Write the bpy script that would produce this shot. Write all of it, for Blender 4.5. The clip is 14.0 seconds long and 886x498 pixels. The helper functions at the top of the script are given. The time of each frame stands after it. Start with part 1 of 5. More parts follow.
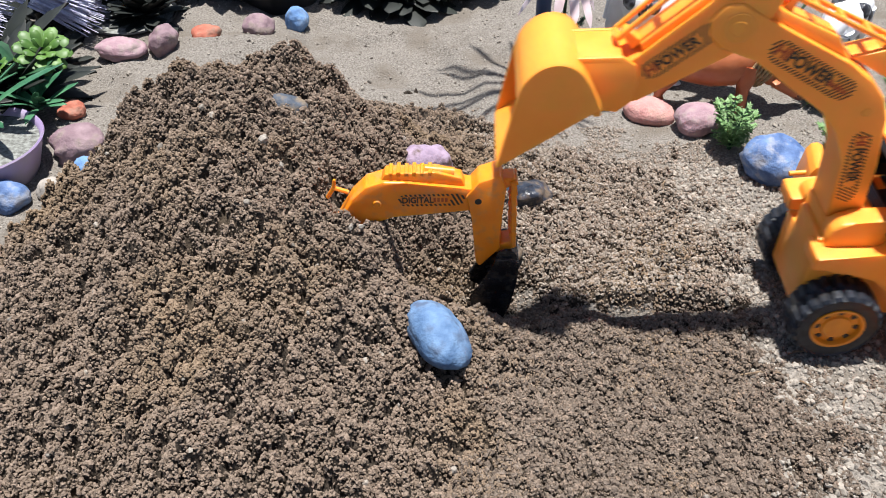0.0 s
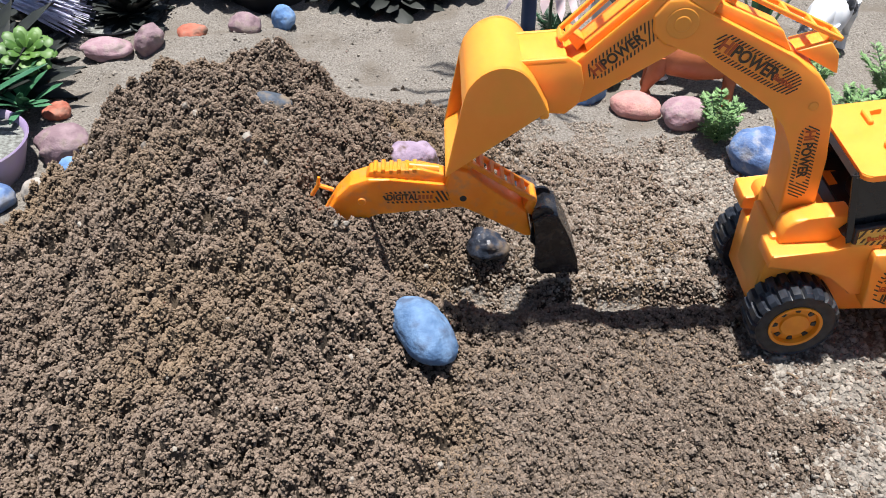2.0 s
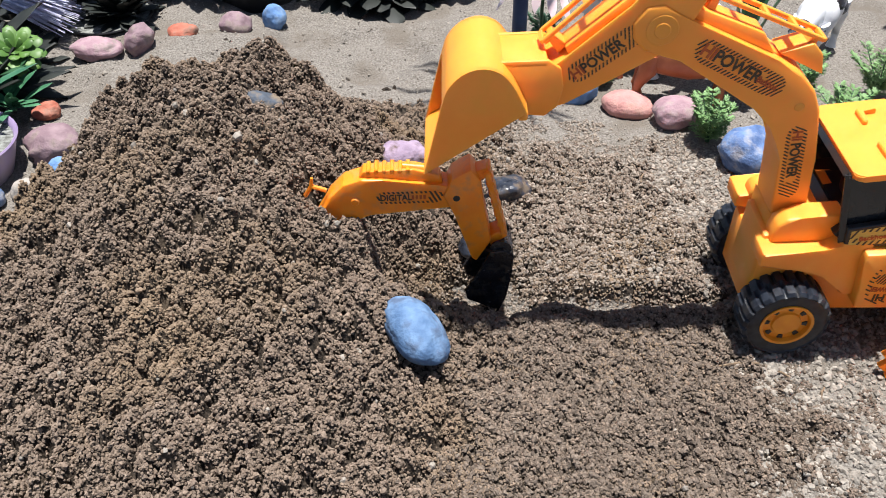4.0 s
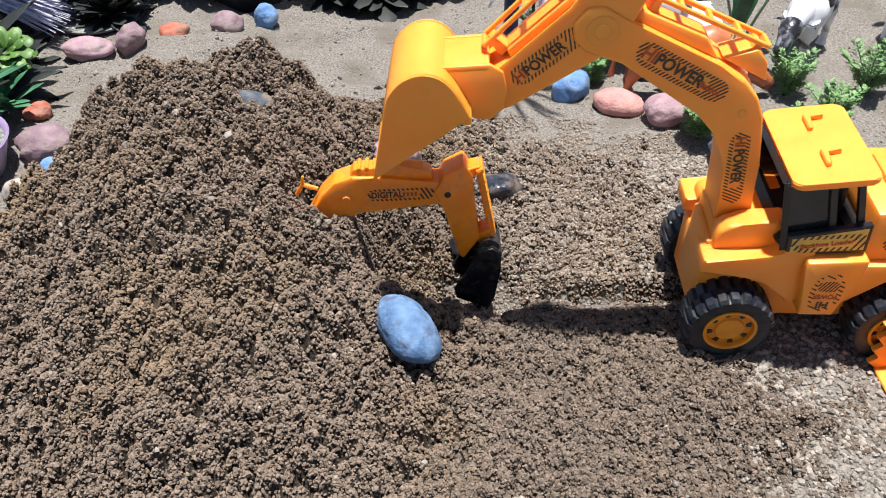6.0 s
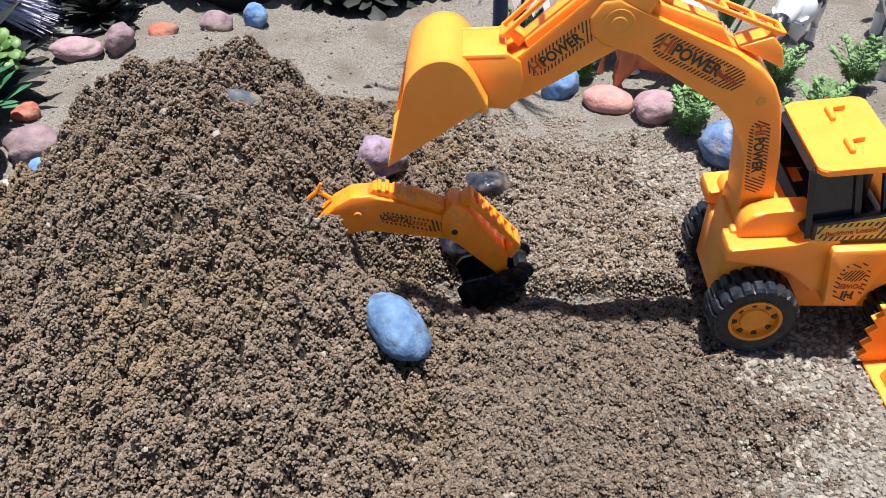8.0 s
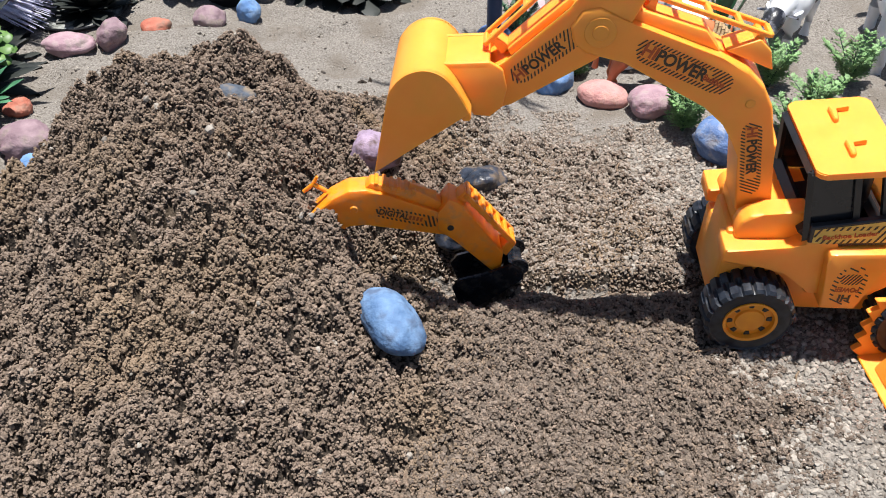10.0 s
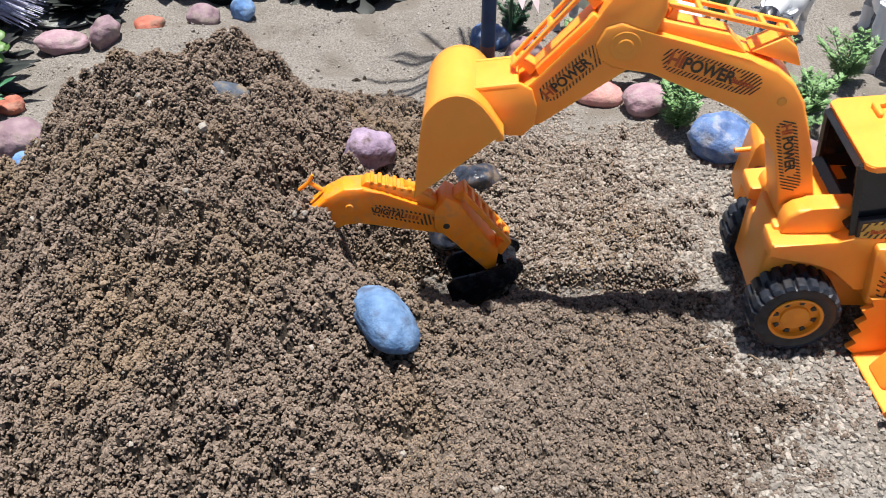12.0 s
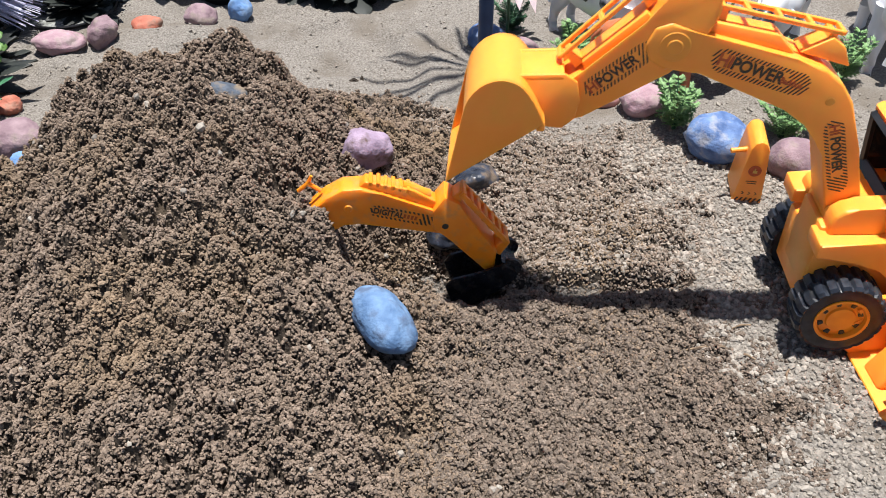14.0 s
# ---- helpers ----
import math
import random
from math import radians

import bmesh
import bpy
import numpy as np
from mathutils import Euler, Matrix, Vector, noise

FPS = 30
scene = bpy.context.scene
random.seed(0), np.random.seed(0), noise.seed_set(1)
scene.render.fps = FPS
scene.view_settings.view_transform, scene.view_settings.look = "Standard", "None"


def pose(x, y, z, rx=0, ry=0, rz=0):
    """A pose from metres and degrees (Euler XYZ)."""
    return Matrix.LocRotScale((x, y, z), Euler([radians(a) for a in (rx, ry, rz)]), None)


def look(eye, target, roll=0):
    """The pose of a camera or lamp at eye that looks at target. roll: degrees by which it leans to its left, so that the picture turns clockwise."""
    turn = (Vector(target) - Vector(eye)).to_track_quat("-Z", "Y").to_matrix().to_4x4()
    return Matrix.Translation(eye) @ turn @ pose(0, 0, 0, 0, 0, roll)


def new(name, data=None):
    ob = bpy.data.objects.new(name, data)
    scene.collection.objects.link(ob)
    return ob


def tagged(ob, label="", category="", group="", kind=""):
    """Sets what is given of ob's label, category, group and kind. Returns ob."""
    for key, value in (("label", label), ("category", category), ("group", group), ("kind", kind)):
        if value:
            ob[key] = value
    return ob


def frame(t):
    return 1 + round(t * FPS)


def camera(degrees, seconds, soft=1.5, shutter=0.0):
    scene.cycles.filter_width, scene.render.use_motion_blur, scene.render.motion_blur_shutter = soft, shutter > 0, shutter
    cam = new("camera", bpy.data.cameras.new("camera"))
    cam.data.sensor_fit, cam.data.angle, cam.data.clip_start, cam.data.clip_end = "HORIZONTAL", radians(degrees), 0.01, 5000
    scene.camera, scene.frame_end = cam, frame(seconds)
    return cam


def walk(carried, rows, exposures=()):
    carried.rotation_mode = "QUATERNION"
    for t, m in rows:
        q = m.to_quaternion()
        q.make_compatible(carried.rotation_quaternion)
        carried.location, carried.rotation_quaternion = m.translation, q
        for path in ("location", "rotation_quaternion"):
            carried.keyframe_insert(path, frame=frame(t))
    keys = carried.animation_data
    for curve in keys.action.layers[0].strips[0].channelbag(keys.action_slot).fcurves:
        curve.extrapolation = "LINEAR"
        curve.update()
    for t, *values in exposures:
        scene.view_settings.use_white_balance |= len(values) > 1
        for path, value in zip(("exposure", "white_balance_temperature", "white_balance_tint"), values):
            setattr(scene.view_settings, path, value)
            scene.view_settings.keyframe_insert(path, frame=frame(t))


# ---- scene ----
cam = camera(55, 14.0, 0.95, 0.5)
PATH = [
    (0.0, look((-0.0000, -0.4197, 0.3544), (-0.0001, 0.0005, -0.0004), -0.04)),
    (0.5, look((0.0010, -0.4204, 0.3540), (0.0016, -0.0003, -0.0009), -0.02)),
    (1.0, look((0.0017, -0.4206, 0.3528), (0.0034, -0.0005, -0.0021), -0.01)),
    (1.5, look((0.0040, -0.4204, 0.3533), (0.0063, -0.0005, -0.0019), -0.19)),
    (2.0, look((0.0050, -0.4202, 0.3523), (0.0083, -0.0003, -0.0029), -0.38)),
    (2.5, look((0.0044, -0.4201, 0.3516), (0.0087, -0.0002, -0.0036), -0.31)),
    (3.0, look((0.0046, -0.4195, 0.3520), (0.0103, 0.0003, -0.0033), -0.22)),
    (5.5, look((0.0074, -0.4201, 0.3513), (0.0176, -0.0006, -0.0044), -0.15)),
    (6.0, look((0.0076, -0.4205, 0.3523), (0.0187, -0.0015, -0.0038), -0.14)),
    (6.5, look((0.0076, -0.4207, 0.3519), (0.0198, -0.0016, -0.0040), -0.04)),
    (7.0, look((0.0089, -0.4207, 0.3505), (0.0219, -0.0014, -0.0052), -0.06)),
    (7.5, look((0.0094, -0.4210, 0.3506), (0.0234, -0.0019, -0.0053), -0.14)),
    (8.0, look((0.0103, -0.4212, 0.3515), (0.0251, -0.0026, -0.0048), -0.24)),
    (10.5, look((0.0104, -0.4208, 0.3485), (0.0295, -0.0035, -0.0093), 0.03)),
    (11.0, look((0.0108, -0.4207, 0.3479), (0.0308, -0.0032, -0.0096), 0.11)),
    (11.5, look((0.0116, -0.4211, 0.3482), (0.0319, -0.0038, -0.0095), 0.10)),
    (12.0, look((0.0113, -0.4205, 0.3478), (0.0322, -0.0034, -0.0101), 0.16)),
    (12.5, look((0.0112, -0.4204, 0.3481), (0.0326, -0.0038, -0.0104), 0.20)),
    (13.0, look((0.0109, -0.4206, 0.3484), (0.0331, -0.0038, -0.0097), 0.28)),
    (13.5, look((0.0112, -0.4203, 0.3492), (0.0332, -0.0039, -0.0095), 0.22)),
    (14.0, look((0.0112, -0.4212, 0.3488), (0.0338, -0.0044, -0.0093), 0.29)),
]
walk(cam, PATH)

# ---- light ----
SUN_EL, SUN_AZ = 86.3, 20.0  # degrees above the ground, and clockwise from +y
scene.view_settings.exposure = 0.5
world = bpy.data.worlds.new("world")
scene.world = world
world.use_nodes = True
wn = world.node_tree
sky = wn.nodes.new("ShaderNodeTexSky")
sky.sky_type, sky.sun_disc = "NISHITA", False
sky.sun_elevation, sky.sun_rotation = radians(SUN_EL), radians(SUN_AZ)
wn.links.new(sky.outputs[0], wn.nodes["Background"].inputs[0])
wn.nodes["Background"].inputs[1].default_value = 0.070
sun = new("sun", bpy.data.lights.new("sun", "SUN"))
sun.data.energy, sun.data.angle, sun.data.color = 6.1, radians(2.0), (1.0, 0.98, 0.95)
sun_dir = Vector((math.sin(radians(SUN_AZ)) * math.cos(radians(SUN_EL)), math.cos(radians(SUN_AZ)) * math.cos(radians(SUN_EL)), math.sin(radians(SUN_EL))))
sun.matrix_world = look(sun_dir * 3, (0, 0, 0))


# ---- materials ----
def material(name, dark, light, scale=200.0, rough=0.6, bump=0.0, bump_scale=None, metal=0.0, coat=0.0, island=False, stain=None, stain_scale=30.0, spread=(0.35, 0.65), sss=0.0, spec=0.5):
    """A surface whose colour wanders between two tones, with fine relief and, if wanted, stains of a third colour."""
    m = bpy.data.materials.new(name)
    m.use_nodes = True
    t = m.node_tree
    p = t.nodes["Principled BSDF"]
    co = t.nodes.new("ShaderNodeTexCoord")
    n1 = t.nodes.new("ShaderNodeTexNoise")
    n1.inputs["Scale"].default_value, n1.inputs["Detail"].default_value = scale, 6
    t.links.new(co.outputs["Object"], n1.inputs["Vector"])
    r = t.nodes.new("ShaderNodeValToRGB")
    r.color_ramp.elements[0].position, r.color_ramp.elements[1].position = spread
    r.color_ramp.elements[0].color, r.color_ramp.elements[1].color = (*dark, 1), (*light, 1)
    t.links.new(n1.outputs["Fac"], r.inputs["Fac"])
    out = r.outputs["Color"]
    if stain:
        n2 = t.nodes.new("ShaderNodeTexNoise")
        n2.inputs["Scale"].default_value, n2.inputs["Detail"].default_value = stain_scale, 4
        t.links.new(co.outputs["Object"], n2.inputs["Vector"])
        r2 = t.nodes.new("ShaderNodeValToRGB")
        r2.color_ramp.elements[0].position, r2.color_ramp.elements[1].position = 0.5, 0.68
        t.links.new(n2.outputs["Fac"], r2.inputs["Fac"])
        mx = t.nodes.new("ShaderNodeMix")
        mx.data_type = "RGBA"
        t.links.new(r2.outputs["Color"], mx.inputs[0])
        t.links.new(out, mx.inputs[6])
        mx.inputs[7].default_value = (*stain, 1)
        out = mx.outputs[2]
    if island:
        geo = t.nodes.new("ShaderNodeNewGeometry")
        mr = t.nodes.new("ShaderNodeMapRange")
        mr.inputs["To Min"].default_value, mr.inputs["To Max"].default_value = 0.82, 1.18
        t.links.new(geo.outputs["Random Per Island"], mr.inputs["Value"])
        mu = t.nodes.new("ShaderNodeVectorMath")
        mu.operation = "SCALE"
        t.links.new(out, mu.inputs[0])
        t.links.new(mr.outputs["Result"], mu.inputs["Scale"])
        out = mu.outputs["Vector"]
    t.links.new(out, p.inputs["Base Color"])
    rr = t.nodes.new("ShaderNodeMapRange")
    rr.inputs["To Min"].default_value, rr.inputs["To Max"].default_value = max(rough - 0.1, 0.03), min(rough + 0.1, 1)
    t.links.new(n1.outputs["Fac"], rr.inputs["Value"])
    t.links.new(rr.outputs["Result"], p.inputs["Roughness"])
    p.inputs["Metallic"].default_value = metal
    p.inputs["Coat Weight"].default_value = coat
    p.inputs["Specular IOR Level"].default_value = spec
    if sss:
        p.inputs["Subsurface Weight"].default_value = sss
        p.inputs["Subsurface Radius"].default_value = (0.006, 0.0025, 0.0005)
        p.inputs["Subsurface Scale"].default_value = 1.0
    if bump:
        n3 = t.nodes.new("ShaderNodeTexNoise")
        n3.inputs["Scale"].default_value, n3.inputs["Detail"].default_value = bump_scale or scale, 8
        t.links.new(co.outputs["Object"], n3.inputs["Vector"])
        b = t.nodes.new("ShaderNodeBump")
        b.inputs["Strength"].default_value, b.inputs["Distance"].default_value = bump, 0.002
        t.links.new(n3.outputs["Fac"], b.inputs["Height"])
        t.links.new(b.outputs["Normal"], p.inputs["Normal"])
    return m


# damp sand under the crumbs, coloured near black to paint shade into the gaps
M_GAP_SHADE = material("damp_sand_gap_shade", (0.016, 0.012, 0.009), (0.072, 0.055, 0.042), 420, 0.9, 0.7, 900, stain=(0.070, 0.051, 0.034), stain_scale=14, spec=0.25)
M_DRY = material("dry_sand", (0.138, 0.122, 0.106), (0.275, 0.250, 0.222), 600, 0.95, 1.0, 700, stain=(0.165, 0.142, 0.118), stain_scale=22, spec=0.2)
M_CRUMB = material("sand_crumb", (0.162, 0.119, 0.089), (0.284, 0.216, 0.167), 500, 0.85, 0.5, 1400, spec=0.3, island=True, stain=(0.245, 0.176, 0.117), stain_scale=11)
M_SPECK = material("drying_sand", (0.112, 0.086, 0.066), (0.215, 0.170, 0.137), 400, 0.9, 0.4, 1200, spec=0.2, island=True)
M_SPECK_DRY = material("nearly_dry_sand", (0.21, 0.170, 0.137), (0.365, 0.308, 0.255), 400, 0.9, 0.4, 1200, spec=0.2, island=True)
M_GRIT = material("grit", (0.20, 0.174, 0.147), (0.34, 0.305, 0.263), 300, 0.9, 0.3, island=True)
M_YELLOW = material("yellow_plastic", (0.94, 0.304, 0.026), (0.97, 0.334, 0.036), 60, 0.48, 0.03, 300, coat=0.08, sss=0.28, spec=0.6, stain=(0.90, 0.33, 0.03), stain_scale=45)
M_ORANGE = material("orange_plastic", (0.86, 0.235, 0.008), (0.93, 0.285, 0.013), 90, 0.38, 0.05, 400, coat=0.05, sss=0.3, stain=(0.72, 0.25, 0.05), stain_scale=160)
M_RIM = material("orange_rim_plastic", (0.75, 0.25, 0.01), (0.84, 0.32, 0.015), 90, 0.45, 0.03, 400)
M_BLACKP = material("black_plastic", (0.008, 0.008, 0.009), (0.02, 0.02, 0.022), 80, 0.35, 0.03)
M_RUBBER = material("tyre_rubber", (0.008, 0.010, 0.015), (0.026, 0.031, 0.043), 220, 0.40, 0.1, stain=(0.030, 0.029, 0.028), stain_scale=120, spec=0.32)
M_WETBLACK = material("wet_black_plastic", (0.006, 0.006, 0.008), (0.02, 0.02, 0.024), 120, 0.25, 0.2, 500, stain=(0.045, 0.036, 0.028), stain_scale=160)
M_INK = material("sticker_ink", (0.03, 0.018, 0.012), (0.06, 0.035, 0.02), 300, 0.5)
M_RED = material("red_ink", (0.42, 0.06, 0.015), (0.5, 0.1, 0.02), 300, 0.5)
M_GLASS = material("smoky_window", (0.01, 0.011, 0.013), (0.016, 0.017, 0.02), 50, 0.12)
M_STICK = material("gold_sticker", (0.62, 0.40, 0.08), (0.7, 0.47, 0.1), 200, 0.5)


def stone(name, dark, light, stain=None):
    return material(name, dark, light, 90, 0.75, 0.42, 420, stain=stain, stain_scale=110, spec=0.3)


M_BLUE = stone("blue_painted_stone", (0.075, 0.145, 0.275), (0.16, 0.265, 0.43), (0.08, 0.12, 0.2))
M_BLUE_D = stone("deep_blue_painted_stone", (0.06, 0.11, 0.25), (0.16, 0.25, 0.45), (0.28, 0.3, 0.36))
M_SKY = stone("light_blue_painted_stone", (0.11, 0.22, 0.44), (0.18, 0.31, 0.54), (0.2, 0.28, 0.4))
M_MAUVE = stone("mauve_painted_stone", (0.20, 0.13, 0.15), (0.31, 0.22, 0.24), (0.24, 0.19, 0.17))
M_LILAC = stone("lilac_painted_stone", (0.27, 0.20, 0.28), (0.38, 0.29, 0.38), (0.10, 0.065, 0.05))
M_PINK = stone("pink_painted_stone", (0.42, 0.20, 0.185), (0.53, 0.28, 0.26), (0.46, 0.27, 0.23))
M_DUSTY = stone("dusty_pink_stone", (0.29, 0.18, 0.21), (0.40, 0.27, 0.30), (0.33, 0.26, 0.25))
M_CORAL = stone("coral_painted_stone", (0.34, 0.10, 0.065), (0.45, 0.165, 0.11), (0.26, 0.16, 0.12))
M_GREYST = stone("grey_stone", (0.28, 0.25, 0.22), (0.42, 0.38, 0.34))
M_BLACKST = material("black_wet_stone", (0.01, 0.012, 0.018), (0.05, 0.06, 0.085), 90, 0.3, 0.6, 240, stain=(0.16, 0.12, 0.085), stain_scale=110)
M_SLATE = stone("slate_blue_stone", (0.05, 0.062, 0.082), (0.10, 0.118, 0.15), (0.2, 0.155, 0.11))
M_BULL = material("brown_figurine", (0.42, 0.11, 0.04), (0.56, 0.19, 0.08), 40, 0.42, 0.1, 300, stain=(0.34, 0.09, 0.04), stain_scale=35)
M_WHITE = material("white_figurine", (0.72, 0.73, 0.76), (0.82, 0.82, 0.84), 60, 0.4, 0.05)
M_PATCH = material("black_figurine_paint", (0.012, 0.012, 0.016), (0.03, 0.03, 0.035), 90, 0.3, 0.3, 300, stain=(0.25, 0.26, 0.3), stain_scale=140)
M_ROPE = material("jute_rope", (0.30, 0.19, 0.09), (0.48, 0.34, 0.19), 900, 0.9, 0.6, 1500)
M_NOSE = material("dark_muzzle", (0.10, 0.03, 0.025), (0.18, 0.06, 0.04), 80, 0.45)
M_LEAF = material("green_plastic_leaf", (0.095, 0.195, 0.060), (0.23, 0.39, 0.15), 90, 0.5, spread=(0.3, 0.7))
M_LEAF_D = material("dark_green_leaf", (0.012, 0.05, 0.022), (0.035, 0.11, 0.045), 60, 0.45)
M_SUCC = material("succulent_leaf", (0.045, 0.115, 0.018), (0.105, 0.205, 0.04), 60, 0.5)
M_BLADE = material("aloe_leaf", (0.025, 0.10, 0.05), (0.07, 0.20, 0.10), 70, 0.4)
# black-leaved plants, and added filler leaves that stand in for deep shade
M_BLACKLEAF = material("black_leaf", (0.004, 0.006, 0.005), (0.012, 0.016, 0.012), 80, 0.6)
M_FIBRE = material("pale_lilac_fibre", (0.42, 0.42, 0.58), (0.74, 0.74, 0.86), 150, 0.5)
M_POT = material("lilac_pot", (0.36, 0.27, 0.47), (0.46, 0.36, 0.56), 25, 0.4, 0.05, stain=(0.42, 0.36, 0.45), stain_scale=40)
M_POT_D = material("black_pot", (0.006, 0.006, 0.007), (0.018, 0.018, 0.02), 60, 0.4, 0.1)
M_SOIL = material("pot_soil", (0.10, 0.10, 0.09), (0.26, 0.27, 0.25), 300, 0.95, 0.8)
M_POLE = material("navy_painted_pole", (0.006, 0.028, 0.085), (0.014, 0.05, 0.13), 60, 0.4)
M_PETAL = material("pale_pink_petal", (0.68, 0.52, 0.54), (0.82, 0.70, 0.72), 90, 0.6)
M_TWIG = material("dry_twig", (0.12, 0.08, 0.05), (0.28, 0.2, 0.13), 300, 0.85, 0.4)


# ---- mesh helpers ----
def mesh_of(bm, name, mat, smooth=True, angle=35):
    bmesh.ops.recalc_face_normals(bm, faces=bm.faces)
    me = bpy.data.meshes.new(name)
    bm.to_mesh(me)
    bm.free()
    me.materials.append(mat)
    if smooth:
        me.shade_smooth()
        me.set_sharp_from_angle(angle=radians(angle))
    return me


def part(name, bm, mat, parent=None, label="", smooth=True, angle=35, at=None):
    ob = new(name, mesh_of(bm, name, mat, smooth, angle))
    if parent:
        ob.parent = parent
    if at is not None:
        ob.matrix_basis = at
    return tagged(ob, label)


def thing(name, label, category, at=None, group="", kind=""):
    ob = new(name)
    ob.empty_display_size = 0.01
    if at is not None:
        ob.matrix_basis = at
    return tagged(ob, label, category, group, kind)


def prism(bm, pts, y0, y1, bevel=0.0, seg=2):
    """A plate with the side outline pts (x, z), from y0 to y1."""
    a = [bm.verts.new((x, y0, z)) for x, z in pts]
    b = [bm.verts.new((x, y1, z)) for x, z in pts]
    fs = [bm.faces.new(a), bm.faces.new(b[::-1])]
    n = len(pts)
    for i in range(n):
        fs.append(bm.faces.new((a[i], b[i], b[(i + 1) % n], a[(i + 1) % n])))
    if bevel:
        es = list({e for f in fs for e in f.edges})
        bmesh.ops.bevel(bm, geom=es, offset=bevel, segments=seg, affect="EDGES", clamp_overlap=True, profile=0.5)
    return bm


def box(bm, x0, x1, y0, y1, z0, z1, bevel=0.0, seg=2):
    return prism(bm, [(x0, z0), (x1, z0), (x1, z1), (x0, z1)], y0, y1, bevel, seg)


def lathe(bm, prof, seg=32, m=None, caps=True):
    """Turns a profile of (radius, height) round the z axis."""
    m = m or Matrix()
    rings = [[bm.verts.new(m @ Vector((r * math.cos(2 * math.pi * i / seg), r * math.sin(2 * math.pi * i / seg), z))) for i in range(seg)] for r, z in prof]
    for a, b in zip(rings, rings[1:]):
        for i in range(seg):
            bm.faces.new((a[i], a[(i + 1) % seg], b[(i + 1) % seg], b[i]))
    if caps:
        for ring in (rings[0], rings[-1]):
            bm.faces.new(ring)
    return bm


ALONG_Y = pose(0, 0, 0, -90, 0, 0)


def tube(bm, pts, radii, seg=10, flat=1.0):
    """A round limb through pts; radii are single numbers or (across, up) pairs."""
    pts = [Vector(p) for p in pts]
    rings = []
    for i, p in enumerate(pts):
        d = (pts[min(i + 1, len(pts) - 1)] - pts[max(i - 1, 0)]).normalized()
        side = d.cross(Vector((0, 0, 1)))
        side = side.normalized() if side.length > 0.05 else Vector((0, 1, 0)).cross(d).normalized()
        up = side.cross(d).normalized()
        r = radii[i]
        ra, ru = r if isinstance(r, tuple) else (r, r * flat)
        rings.append([bm.verts.new(p + side * ra * math.cos(2 * math.pi * k / seg) + up * ru * math.sin(2 * math.pi * k / seg)) for k in range(seg)])
    for a, b in zip(rings, rings[1:]):
        for k in range(seg):
            bm.faces.new((a[k], a[(k + 1) % seg], b[(k + 1) % seg], b[k]))
    bm.faces.new(rings[0])
    bm.faces.new(rings[-1])
    return bm


def lettering(name, text, size, mat, parent, m, squeeze=1.0):
    cu = bpy.data.curves.new(name, "FONT")
    cu.body, cu.size, cu.align_x, cu.align_y, cu.extrude, cu.offset = text, size, "CENTER", "CENTER", 0.0001, size * 0.03
    cu.resolution_u = 3
    tmp = bpy.data.objects.new("tmp", cu)
    scene.collection.objects.link(tmp)
    bpy.context.view_layer.update()
    me = bpy.data.meshes.new_from_object(tmp.evaluated_get(bpy.context.evaluated_depsgraph_get()))
    bpy.data.objects.remove(tmp)
    me.transform(Matrix.Diagonal((squeeze, 1, 1, 1)))
    me.materials.clear()
    me.materials.append(mat)
    ob = new(name, me)
    ob.parent, ob.matrix_basis = parent, m
    return ob


def hatch(length, height, step, gap, slope=0.55, keep=None):
    """Slanting printed bars inside a rounded oblong; keep: the free band for the words (x0, x1, half height)."""
    bm = bmesh.new()
    r = height / 2

    def inside(x, v):
        ex = abs(x) - (length / 2 - r)
        return abs(v) <= r and (ex <= 0 or ex * ex + v * v <= r * r)

    s = -length / 2 - r
    while s < length / 2 + r:
        run = []
        for k in range(25):
            v = -r + height * k / 24
            x = s + slope * v
            free = keep and keep[0] < x < keep[1] and abs(v) < keep[2]
            if inside(x, v) and not free:
                run.append((x, v))
            if (free or not inside(x, v) or k == 24) and run:
                if len(run) > 2:
                    (xa, va), (xb, vb) = run[0], run[-1]
                    q = [(xa, va), (xa + gap, va), (xb + gap, vb), (xb, vb)]
                    lo = [bm.verts.new((x, v, 0)) for x, v in q]
                    hi = [bm.verts.new((x, v, 0.00012)) for x, v in q]
                    bm.faces.new(hi)
                    for i in range(4):
                        bm.faces.new((lo[i], lo[(i + 1) % 4], hi[(i + 1) % 4], hi[i]))
                run = []
        s += step
    return bm


def sticker(parent, x, z, y, angle, length, height, small=""):
    """A printed label on a face that looks to -y."""
    m = pose(x, y, z, 90, 0, 0) @ pose(0, 0, 0, 0, 0, angle)
    part("sticker", hatch(length, height, 0.0020, 0.0008, keep=(-length * 0.43, length * 0.27, height * 0.27)), M_INK, parent, "dark hatched label", smooth=False, at=m)
    lettering("lettering", "HI", height * 0.68, M_RED, parent, m @ pose(-length * 0.36, 0, 0.00025), 0.9)
    lettering("lettering", "POWER", height * 0.68, M_INK, parent, m @ pose(-length * 0.03, 0, 0.00025), 0.88)
    if small:
        lettering("small_print", small, height * 0.36, M_RED, parent, m @ pose(length * 0.325, -height * 0.04, 0.0003), 0.72)


# ---- sand ----
rng = np.random.default_rng(7)
LAT = rng.random((256, 256))


